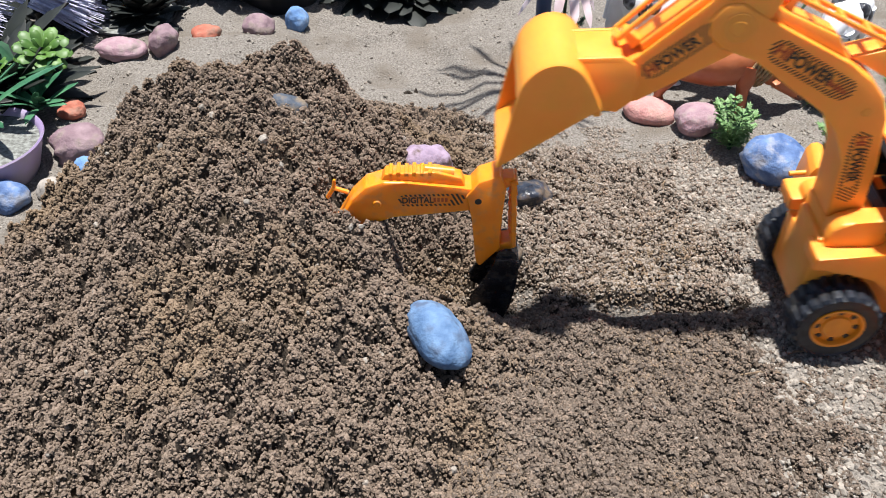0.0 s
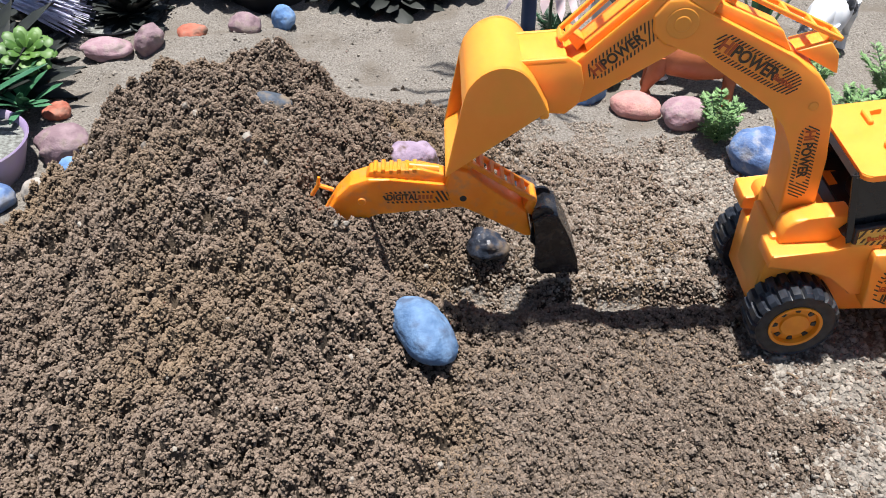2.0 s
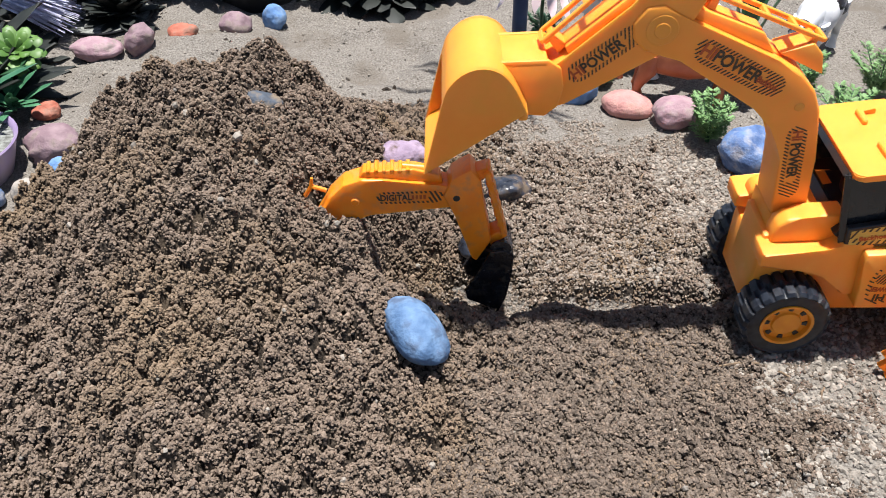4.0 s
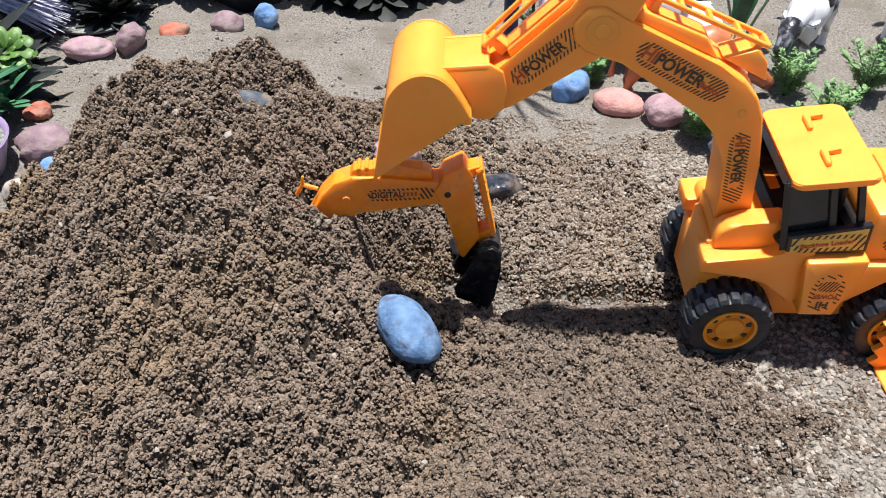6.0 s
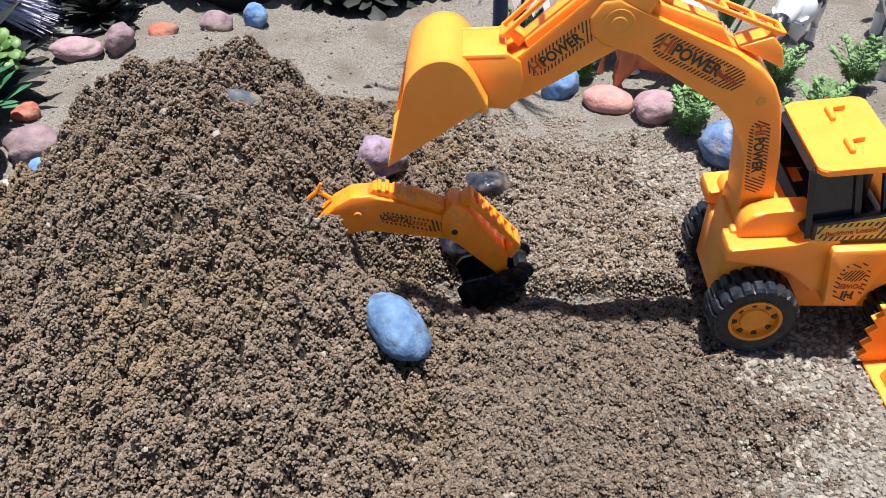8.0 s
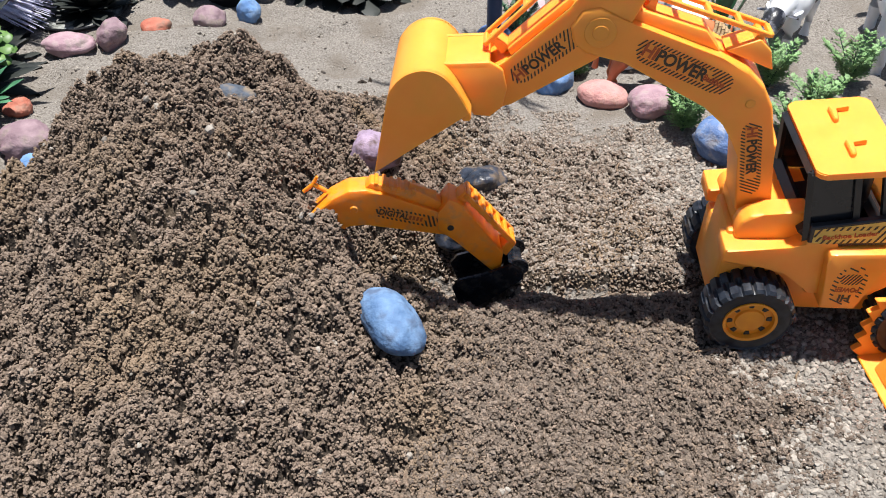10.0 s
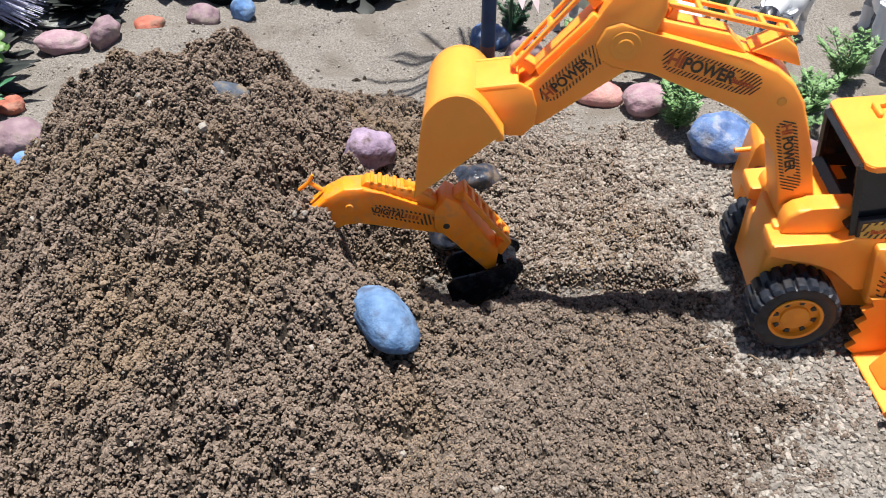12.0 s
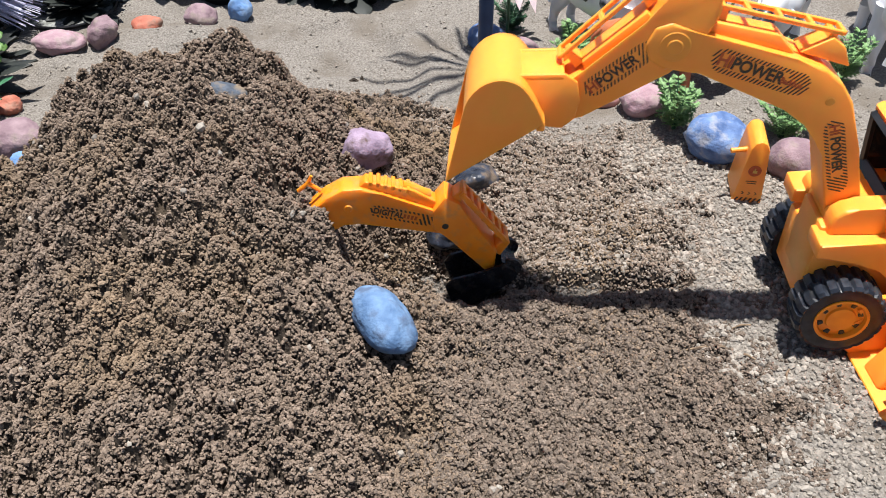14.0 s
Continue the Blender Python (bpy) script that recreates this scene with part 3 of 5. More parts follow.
def build_cab():
    tilt = pose(0.017, 0, 0.073, 0, -4.5, 0)
    low, top = 0.0, 0.040
    bm = bmesh.new()
    W, Wt, L, x1 = 0.031, 0.0255, 0.040, -0.003

    def corner(u, s, z):
        k = z / top
        return Vector((u * L + x1 * k * (1 - u) - 0.006 * k * u, s * (W + (Wt - W) * k), z))

    box(bm, 0.0, L, -W + 0.002, W - 0.002, -0.002, 0.0015)
    cab = part("cab", bm, M_BLACKP, excavator, "glossy black cab frame", at=tilt)

    def beam(name, a, b, r):
        one = bmesh.new()
        tube(one, [a, b], [r, r], 4)
        part(name, one, M_BLACKP, cab)

    for s in (-1, 1):
        for u in (0.03, 0.62, 0.97):
            beam("post", corner(u, s, low), corner(u, s, top), 0.0022)
        beam("header", corner(0.02, s, top - 0.001), corner(0.98, s, top - 0.001), 0.0022)
    for u in (0.03, 0.97):
        beam("header", corner(u, -1, top - 0.001), corner(u, 1, top - 0.001), 0.0022)
        beam("sill", corner(u, -1, 0.006), corner(u, 1, 0.006), 0.004)
    for s in (-1, 1):
        bm = bmesh.new()
        p = [corner(u, s * 0.985, z) for u, z in ((0.05, 0.010), (0.6, 0.012), (0.6, 0.038), (0.05, 0.038))]
        q = [v + Vector((0, -s * 0.0008, 0)) for v in p]
        vs = [bm.verts.new(v) for v in p + q]
        for f in ((0, 1, 2, 3), (7, 6, 5, 4), (0, 4, 5, 1), (1, 5, 6, 2), (2, 6, 7, 3), (3, 7, 4, 0)):
            bm.faces.new([vs[i] for i in f])
        part("side_window", bm, M_GLASS, cab, "dark smoky window", smooth=False)
    bm = bmesh.new()
    box(bm, 0.014, 0.034, -0.013, 0.013, 0.0015, 0.011, 0.002)
    box(bm, 0.029, 0.035, -0.013, 0.013, 0.009, 0.028, 0.002)
    part("driver_seat", bm, M_BLACKP, cab)
    bm = hatch(0.037, 0.0115, 0.0032, 0.0012, keep=(-0.015, 0.011, 0.0026))
    back = bmesh.new()
    prism(back, [(0.0035, 0.0012), (0.0395, 0.0012), (0.0395, 0.0150), (0.0035, 0.0102)], -0.03415, -0.0339)
    panel = bmesh.new()
    prism(panel, [(0.0015, -0.0010), (0.0415, -0.0010), (0.0415, 0.0168), (0.0015, 0.0118)], -0.0340, -0.0300, 0.0006, 1)
    part("door_panel", panel, M_BLACKP, cab)
    panel = bmesh.new()
    prism(panel, [(0.0015, -0.0010), (0.0415, -0.0010), (0.0415, 0.0168), (0.0015, 0.0118)], 0.0300, 0.0340, 0.0006, 1)
    part("door_panel", panel, M_BLACKP, cab)
    part("sticker", back, M_STICK, cab, "gold hatched label", smooth=False)
    part("sticker_print", bm, M_INK, cab, smooth=False, at=pose(0.0216, -0.03418, 0.0066, 90, 0, 0))
    lettering("lettering", "Backhoe Loader", 0.0040, M_RED, cab, pose(0.0210, -0.0344, 0.0062, 90, 0, 0) @ pose(0, 0, 0, 0, 0, 5))
    bm = bmesh.new()
    n = 6
    out = []
    x0, xe, y0, r = -0.004, 0.0370, 0.0322, 0.0045
    for cx, cy, a0 in ((xe - r, y0 - r, 0), (x0 + r, y0 - r, 90), (x0 + r, -y0 + r, 180), (xe - r, -y0 + r, 270)):
        out += [(cx + r * math.cos(radians(a0 + 90 * i / n)), cy + r * math.sin(radians(a0 + 90 * i / n))) for i in range(n + 1)]
    lo = [bm.verts.new((x, y, 0)) for x, y in out]
    hi = [bm.verts.new((x, y, 0.0036)) for x, y in out]
    bm.faces.new(lo[::-1])
    bm.faces.new(hi)
    for i in range(len(out)):
        bm.faces.new((lo[i], lo[(i + 1) % len(out)], hi[(i + 1) % len(out)], hi[i]))
    bmesh.ops.bevel(bm, geom=bm.edges[:], offset=0.0011, segments=2, affect="EDGES", clamp_overlap=True)
    roof = part("cab_roof", bm, M_YELLOW, excavator, at=pose(0.017, 0, 0.1125, 0, -7.0, 0))
    for cy in (-0.014, 0.016):
        bm = bmesh.new()
        ell = [(0.014, -0.006), (0.024, -0.006), (0.024, -0.0035), (0.0165, -0.0035), (0.0165, 0.006), (0.014, 0.006)]
        prism(bm, ell, -0.0018, 0.0018, 0.0006, 1)
        part("roof_rib", bm, M_YELLOW, roof, at=pose(0, cy, 0.0044, -90, 0, 0) @ Matrix.Diagonal((1, 1, -1, 1)))


def rail(bm, a, b, y, w, rise, slots):
    """A slotted bar on two feet between two points of the side view."""
    a, b = Vector((a[0], a[1])), Vector((b[0], b[1]))
    d = (b - a).normalized()
    n = Vector((-d.y, d.x)) if (-d.y * 0 + d.x) > 0 else Vector((d.y, -d.x))
    t = 0.0022
    for yy in (y - w / 2, y + w / 2):
        pts = [a + n * rise, b + n * rise, b + n * (rise + t), a + n * (rise + t)]
        prism(bm, [tuple(p) for p in pts], yy - 0.0011, yy + 0.0011, 0.0004, 1)
    for i in range(slots + 1):
        c = a.lerp(b, i / slots)
        pts = [c - d * 0.0012 + n * rise, c + d * 0.0012 + n * rise, c + d * 0.0012 + n * (rise + t), c - d * 0.0012 + n * (rise + t)]
        prism(bm, [tuple(p) for p in pts], y - w / 2, y + w / 2, 0.0003, 1)
    for c in (a + d * 0.004, b - d * 0.004):
        pts = [c - d * 0.003 - n * 0.001, c + d * 0.003 - n * 0.001, c + d * 0.0015 + n * (rise + 0.0005), c - d * 0.0015 + n * (rise + 0.0005)]
        prism(bm, [tuple(p) for p in pts], y - w / 2, y + w / 2, 0.0004, 1)


def rounded(pts, n):
    """A smooth line through the points."""
    p = [Vector(q) for q in pts]
    p = [p[0] * 2 - p[1]] + p + [p[-1] * 2 - p[-2]]
    out = []
    for a, b_, c, d in zip(p, p[1:], p[2:], p[3:]):
        for i in range(n):
            t = i / n
            q = 0.5 * (2 * b_ + (c - a) * t + (2 * a - 5 * b_ + 4 * c - d) * t * t + (3 * b_ - a - 3 * c + d) * t ** 3)
            out.append((q.x, q.y))
    return out + [tuple(p[-2])]


def build_boom():
    def rel(pts, o):
        return [(x - o.x, z - o.z) for x, z in pts]

    bm = bmesh.new()
    main = [(-0.0125, 0.064), (-0.0158, 0.112), (-0.0182, 0.122), (-0.0240, 0.1330), (-0.0350, 0.1425), (-0.073, 0.1705), (-0.082, 0.1735), (-0.090, 0.1735), (-0.0965, 0.180), (-0.0975, 0.188),
            (-0.092, 0.1955), (-0.084, 0.1965), (-0.074, 0.1900), (-0.029, 0.1680), (-0.016, 0.1600), (-0.008, 0.1510), (-0.003, 0.140), (0.0015, 0.113), (0.0065, 0.064)]
    prism(bm, rel(main, PIVOT), -0.0125, 0.0125, 0.0016, 3)
    ridge = [(-0.071, 0.186), (-0.068, 0.1925), (-0.036, 0.179), (-0.029, 0.168)]
    prism(bm, rel(ridge, PIVOT), -0.0075, 0.0075, 0.0012)
    lathe(bm, [(0.0070, -0.0129), (0.0074, -0.0126), (0.0074, 0.0126), (0.0070, 0.0129)], 28, pose(KNEE.x - PIVOT.x, 0, KNEE.z - PIVOT.z) @ ALONG_Y)
    lathe(bm, [(0.0034, -0.0134), (0.0038, -0.0131), (0.0038, 0.0131), (0.0034, 0.0134)], 24, pose(KNEE.x - PIVOT.x, 0, KNEE.z - PIVOT.z) @ ALONG_Y)
    lathe(bm, [(0.0020, -0.0128), (0.0024, -0.0125), (0.0024, 0.0125), (0.0020, 0.0128)], 20, pose(-0.0138 - PIVOT.x, 0, 0.143 - PIVOT.z) @ ALONG_Y)
    boom = part("boom", bm, M_YELLOW, excavator, angle=30)
    bm = bmesh.new()
    a, b = rel([(-0.066, 0.190), (-0.010, 0.1655)], PIVOT)
    rail(bm, a, b, 0.002, 0.011, 0.0070, 4)
    prism(bm, rel([(-0.027, 0.168), (-0.004, 0.156), (-0.0062, 0.1665), (-0.0115, 0.1725)], PIVOT), -0.006, 0.009, 0.001)
    part("hydraulic_rail", bm, M_YELLOW, boom)
    sticker(boom, -0.0460 - PIVOT.x, 0.1647 - PIVOT.z, -0.01255, -29, 0.050, 0.0125, "Backhoe")
    sticker(boom, -0.0095 - PIVOT.x, 0.111 - PIVOT.z, -0.01255, -84, 0.044, 0.0100)
    bm = bmesh.new()
    arm = [(0.006, -0.010), (-0.002, -0.0125), (-0.041, -0.0365), (-0.050, -0.0405), (-0.058, -0.038), (-0.0605, -0.030), (-0.056, -0.0215), (-0.041, -0.0135), (-0.013, 0.0105), (-0.0075, 0.0195), (-0.004, 0.0255),
           (0.011, 0.0275), (0.0195, 0.0235), (0.0195, 0.014), (0.012, 0.000)]
    prism(bm, arm, -0.0112, 0.0112, 0.0016, 3)
    ridge = [(-0.040, -0.014), (-0.042, -0.0095), (-0.013, 0.0150), (-0.009, 0.0105)]
    prism(bm, ridge, -0.0070, 0.0070, 0.0010)
    stick = part("stick", bm, M_YELLOW, excavator, angle=30)
    bm = bmesh.new()
    rail(bm, (-0.046, -0.0145), (-0.008, 0.0205), 0.002, 0.010, 0.0075, 2)
    part("hydraulic_rail", bm, M_YELLOW, stick)
    sticker(stick, -0.0245, -0.0115, -0.01125, 37, 0.040, 0.0105)
    # bucket, in the stick's space of the same resting pose
    knots = [(-0.0990, -0.0260), (-0.0960, -0.0180), (-0.0900, -0.0115), (-0.0830, -0.0085), (-0.0765, -0.0088), (-0.0705, -0.0122), (-0.0655, -0.0195), (-0.0600, -0.0319)]
    tip = (-0.1093, -0.0647)
    key = rounded(knots, 4)
    shell = [tip] + key[::-1]
    cx, cz = -0.087, -0.032
    inner = [(x + (cx - x) * 0.07, z + (cz - z) * 0.07) for x, z in shell]
    bm = bmesh.new()
    prism(bm, shell[:-1] + [shell[-1]] + inner[::-1], -0.0255, 0.0255)
    for s in (-1, 1):
        y0, y1 = sorted((s * 0.0262, s * 0.0240))
        prism(bm, [tip] + key[::-1], y0, y1, 0.0006, 2)
    box(bm, -0.0640, -0.0595, -0.0255, 0.0255, -0.0365, -0.0315, 0.0012)
    bucket = part("bucket", bm, M_YELLOW, excavator, angle=32)
    for s in (-1, 1):
        bm = bmesh.new()
        y0, y1 = sorted((s * 0.0122, s * 0.0148))
        prism(bm, [(-0.0740, -0.0115), (-0.0500, -0.0115), (-0.0440, -0.0160), (-0.0425, -0.0260), (-0.0450, -0.0360), (-0.0510, -0.0410), (-0.0590, -0.0400), (-0.0630, -0.0310)], y0, y1, 0.0009)
        part("bracket", bm, M_YELLOW, bucket)
    bm = bmesh.new()
    box(bm, -0.0730, -0.0500, -0.0148, 0.0148, -0.0150, -0.0120, 0.0008)
    part("bracket_plate", bm, M_YELLOW, bucket)
    return boom, stick, bucket


def wheel_meshes():
    R, hw, n = 0.0238, 0.0096, 22
    bm = bmesh.new()
    rings = []
    # radius on a block, radius in a groove, place across, which row of blocks
    for on, off, y, side in ((0.0140, 0.0140, -hw, 0), (0.0180, 0.0180, -hw - 0.0005, 0), (0.0206, 0.0206, -hw - 0.0001, 0), (R - 0.0022, 0.0210, -hw - 0.0007, -1), (R - 0.0004, 0.0216, -hw * 0.93, -1),
                             (R, 0.0218, -hw * 0.6, -1), (R, 0.0218, -0.0010, -1), (R, 0.0218, 0.0010, 1), (R, 0.0218, hw * 0.6, 1), (R - 0.0004, 0.0216, hw * 0.93, 1), (R - 0.0022, 0.0210, hw + 0.0007, 1),
                             (0.0206, 0.0206, hw + 0.0001, 0), (0.0180, 0.0180, hw + 0.0005, 0), (0.0140, 0.0140, hw, 0)):
        ring = []
        for k in range(n * 8):
            f = (k + (4 if side > 0 else 0)) % 8
            r = on if f < 6 else off
            a = 2 * math.pi * (k + (0.45 if f == 0 else 0.3 if f == 6 else 0)) / (n * 8)
            ring.append(bm.verts.new((r * math.cos(a), y, r * math.sin(a))))
        rings.append(ring)
    for a, b in zip(rings, rings[1:] + rings[:1]):
        for k in range(n * 8):
            bm.faces.new((a[k], a[(k + 1) % (n * 8)], b[(k + 1) % (n * 8)], b[k]))
    tyre = mesh_of(bm, "tyre", M_RUBBER, angle=28)
    bm = bmesh.new()
    lathe(bm, [(0.0005, -hw + 0.0006), (0.0074, -hw + 0.0004), (0.0080, -hw + 0.0016), (0.0120, -hw + 0.0020), (0.0126, -hw - 0.0006), (0.0142, -hw - 0.0008), (0.0144, -hw + 0.002), (0.0144, hw), (0.0005, hw)], 40, ALONG_Y)
    rim = mesh_of(bm, "rim", M_RIM)
    bm = bmesh.new()
    prism(bm, [(-0.0011, 0.0088), (0.0011, 0.0088), (0.0017, 0.0116), (-0.0017, 0.0116)], -hw + 0.0012, -hw + 0.0030, 0.0003, 1)
    slot = mesh_of(bm, "rim_slot", M_BLACKP)
    return tyre, rim, slot


def build_wheels():
    tyre, rim, slot = wheel_meshes()
    wheels = []
    for x in (0.0, 0.088):
        for s in (-1, 1):
            w = new("wheel")
            w.empty_display_size = 0.01
            w.parent = excavator
            turn = pose(0, 0, 0, 0, 0, 180 if s > 0 else 0)
            for nm, me in (("tyre", tyre), ("rim", rim)):
                o = new(nm, me)
                o.parent, o.matrix_basis = w, turn
            for i in range(8):
                o = new("rim_slot", slot)
                o.parent, o.matrix_basis = w, turn @ Matrix.Rotation(2 * math.pi * i / 8, 4, "Y")
            wheels.append((w, x, s * 0.0325))
    return wheels


build_chassis()
build_cab()
BOOM, STICK, BUCKET = build_boom()
WHEELS = build_wheels()

# ---- orange toy digger, buried in the heap ----
digger = thing("toy_digger", "orange plastic toy digger buried in sand up to its arm", "toy digger")
DIG = Vector((0.019, -0.043, 0.076))


def build_digger():
    bm = bmesh.new()
    o = [(-0.070, 0.040), (-0.050, 0.040), (-0.0415, 0.0555), (-0.0365, 0.0625), (-0.028, 0.0660), (0.000, 0.0675), (0.014, 0.0690), (0.022, 0.0685), (0.0265, 0.0735), (0.0255, 0.0795), (0.020, 0.0825),
         (0.008, 0.0840), (-0.020, 0.0875), (-0.032, 0.0880), (-0.042, 0.0845), (-0.050, 0.0760), (-0.056, 0.0650)]
    prism(bm, [(x - DIG.x, z - DIG.z) for x, z in o], -0.007, 0.007, 0.0013, 2)
    boom = part("boom", bm, M_ORANGE, digger)
    bm = bmesh.new()
    prism(bm, [(x - DIG.x, z - DIG.z) for x, z in ((-0.034, 0.086), (-0.031, 0.0915), (-0.004, 0.0925), (0.010, 0.0885), (0.012, 0.083))], -0.0045, 0.0045, 0.0008)
    for i in range(6):
        x = -0.029 + i * 0.0042
        box(bm, x - DIG.x, x - DIG.x + 0.0022, -0.0050, 0.0050, 0.0140, 0.0166 + 0.0005 * (i % 2), 0.0004, 1)
    lathe(bm, [(0.0028, 0), (0.0028, 0.016)], 14, pose(-0.010 - DIG.x, 0, 0.0915 - DIG.z, 0, 97, 0))
    part("hydraulic_ram", bm, M_ORANGE, boom)
    for x, z, r in ((-0.036, 0.074, 0.0024), (0.019, 0.076, 0.0026)):
        bm = bmesh.new()
        lathe(bm, [(r * 0.8, -0.0082), (r, -0.0076), (r, 0.0076), (r * 0.8, 0.0082)], 18, pose(x - DIG.x, 0, z - DIG.z) @ ALONG_Y)
        part("pin", bm, M_ORANGE, boom)
    bm = bmesh.new()
    lathe(bm, [(0.0019, -0.0087), (0.0019, 0.0087)], 16, ALONG_Y)
    part("pin_hole", bm, M_BLACKP, boom)
    m = pose(-0.007 - DIG.x, -0.00705, 0.0762 - DIG.z, 90, 0, 0) @ pose(0, 0, 0, 0, 0, 1)
    part("sticker", hatch(0.036, 0.0078, 0.0025, 0.0012, slope=-0.5, keep=(-0.0160, 0.0105, 0.0026)), M_INK, boom, "black hatched label", smooth=False, at=m)
    lettering("lettering", "DIGITAL", 0.0054, M_INK, boom, m @ pose(-0.0068, 0, 0.0002), 0.85)
    bars = bmesh.new()
    for i in range(4):
        box(bars, 0.0018 + i * 0.0021, 0.0031 + i * 0.0021, -0.0013, 0.0013, 0, 0.0002)
    part("small_print", bars, M_RED, boom, smooth=False, at=m)
    # thin hose beside the boom's foot
    bm = bmesh.new()
    tube(bm, [(-0.064 - DIG.x, 0.002, 0.072 - DIG.z), (-0.060 - DIG.x, 0.001, 0.079 - DIG.z), (-0.0592 - DIG.x, 0.001, 0.0845 - DIG.z)], [0.0012, 0.0012, 0.0008], 8)
    tube(bm, [(-0.060 - DIG.x, 0.001, 0.079 - DIG.z), (-0.052 - DIG.x, 0.001, 0.076 - DIG.z)], [0.0013, 0.0013], 8)
    part("hose", bm, M_ORANGE, boom)
    bm = bmesh.new()
    o = [(-0.012, 0.003), (-0.0135, 0.015), (-0.004, 0.0165), (0.010, 0.0115), (0.036, 0.0045), (0.046, -0.0095), (0.0425, -0.0110), (0.010, -0.0060), (-0.004, -0.0062)]
    prism(bm, [(n, -d) for d, n in o], -0.0085, 0.0085, 0.0013, 2)
    stick = part("stick", bm, M_ORANGE, digger)
    bm = bmesh.new()
    for y in (-0.006, 0.006):
        prism(bm, [(0.0195, 0.006), (0.0225, 0.006), (0.0135, -0.038), (0.0105, -0.038)], y - 0.0012, y + 0.0012, 0.0004, 1)
    part("link_rail", bm, M_ORANGE, stick)
    for i in range(7):
        k = i / 6
        bm = bmesh.new()
        box(bm, 0.0205 - 0.009 * k - 0.0016, 0.0225 - 0.009 * k + 0.0006, -0.0065, 0.0065, 0.004 - 0.041 * k, 0.0066 - 0.041 * k, 0.0004, 1)
        part("rung", bm, M_ORANGE, stick)
    bm = bmesh.new()
    prism(bm, [(0.004, 0.010), (0.022, 0.008), (0.0225, 0.004), (0.012, 0.001)], -0.005, 0.005, 0.0006, 1)
    part("link_bracket", bm, M_ORANGE, stick)
    bm = bmesh.new()
    prism(bm, [(0.002, -0.034), (0.014, -0.034), (0.0125, -0.039), (0.002, -0.041)], -0.006, 0.006, 0.0006, 1)
    part("link_bracket", bm, M_ORANGE, stick)
    bm = bmesh.new()
    out = [(0.000, 0.004), (0.011, 0.006), (0.017, 0.000), (0.0165, -0.022), (0.0135, -0.046), (0.009, -0.060)]
    inn = [(x - 0.0022, z - 0.001) for x, z in out]
    prism(bm, out + inn[::-1], -0.0125, 0.0125)
    for s in (-1, 1):
        y0, y1 = sorted((s * 0.0131, s * 0.0112))
        prism(bm, [(0.000, 0.003), (0.011, 0.005), (0.016, 0.000), (0.0155, -0.022), (0.0125, -0.046), (0.008, -0.058), (-0.014, -0.046), (-0.016, -0.036), (-0.006, -0.018)], y0, y1, 0.0006, 1)
    for s in (-1, 1):
        lathe(bm, [(0.0075, s * 0.0090), (0.0075, s * 0.0110)], 18, pose(0.008, 0, 0.004) @ ALONG_Y)
    bm.transform(Matrix.Diagonal((0.82, 0.92, 0.74, 1)))
    bucket = part("bucket", bm, M_WETBLACK, digger, "wet black bucket")
    return boom, stick, bucket


D_BOOM, D_STICK, D_BUCKET = build_digger()


# ---- plants and pots ----
def blade(bm, base, way, length, width, curl=0.3, thick=0.12, seg=4):
    """A tapering leaf with a raised back."""
    d = Vector(way).normalized()
    side = d.cross(Vector((0, 0, 1)))
    side = side.normalized() if side.length > 0.05 else Vector((1, 0, 0))
    up = side.cross(d)
    rows = []
    for i in range(seg + 1):
        k = i / seg
        w = width * math.sin(math.pi * (0.18 + 0.82 * (1 - k))) ** 0.8 if k < 1 else width * 0.03
        p = Vector(base) + d * length * k + up * (-curl * length * k * k)
        rows.append([bm.verts.new(p - side * w / 2), bm.verts.new(p - up * width * thick), bm.verts.new(p + side * w / 2), bm.verts.new(p + up * width * thick * 0.5)])
    for a, b in zip(rows, rows[1:]):
        for i in range(4):
            bm.faces.new((a[i], a[(i + 1) % 4], b[(i + 1) % 4], b[i]))


def fern_plant(x, y, height, spread, seed, mat, label, stems=9, z=None, lean=0.0):
    """A plastic cedar sprig: stems that fork into flat sprays of small scales."""
    r = random.Random(seed)
    plant = thing("plastic_plant", label, "plant", pose(x, y, surface(x, y) if z is None else z), "plastic plants")
    wood, leaf = bmesh.new(), bmesh.new()
    for s in range(stems):
        a = 2 * math.pi * (s + r.random() * 0.7) / stems
        out = spread * r.uniform(0.25, 1.0)
        h = height * r.uniform(0.6, 1.0) * (1 - 0.35 * out / spread)
        tip = Vector((out * math.cos(a) + lean * h, out * math.sin(a), h))
        pts = [Vector((0, 0, -0.003)), Vector((tip.x * 0.35, tip.y * 0.35, h * 0.5)), tip]
        tube(wood, pts, [0.0009, 0.0006, 0.0003], 5)
        for i in range(11):
            k = 0.18 + 0.82 * i / 10
            p = pts[0].lerp(pts[1], k * 2) if k < 0.5 else pts[1].lerp(pts[2], k * 2 - 1)
            for sgn in (-1, 1):
                ta = a + sgn * r.uniform(0.7, 1.5)
                tl = height * 0.24 * (1.15 - k) * r.uniform(0.7, 1.2) + 0.002
                d = Vector((math.cos(ta), math.sin(ta), r.uniform(0.35, 0.9))).normalized()
                for j in range(4):
                    q = p + d * tl * (j + 0.5) / 4
                    for sg in (-1, 0, 1):
                        dd = (d + Vector((-math.sin(ta), math.cos(ta), 0.25)) * sg * 0.9 + Vector((0, 0, r.uniform(-0.2, 0.3)))).normalized()
                        blade(leaf, q, dd, r.uniform(0.0022, 0.0036), 0.0013, 0.15, 0.2, 2)
    part("stem", wood, M_LEAF_D, plant)
    part("foliage", leaf, mat, plant, smooth=False)
    return plant


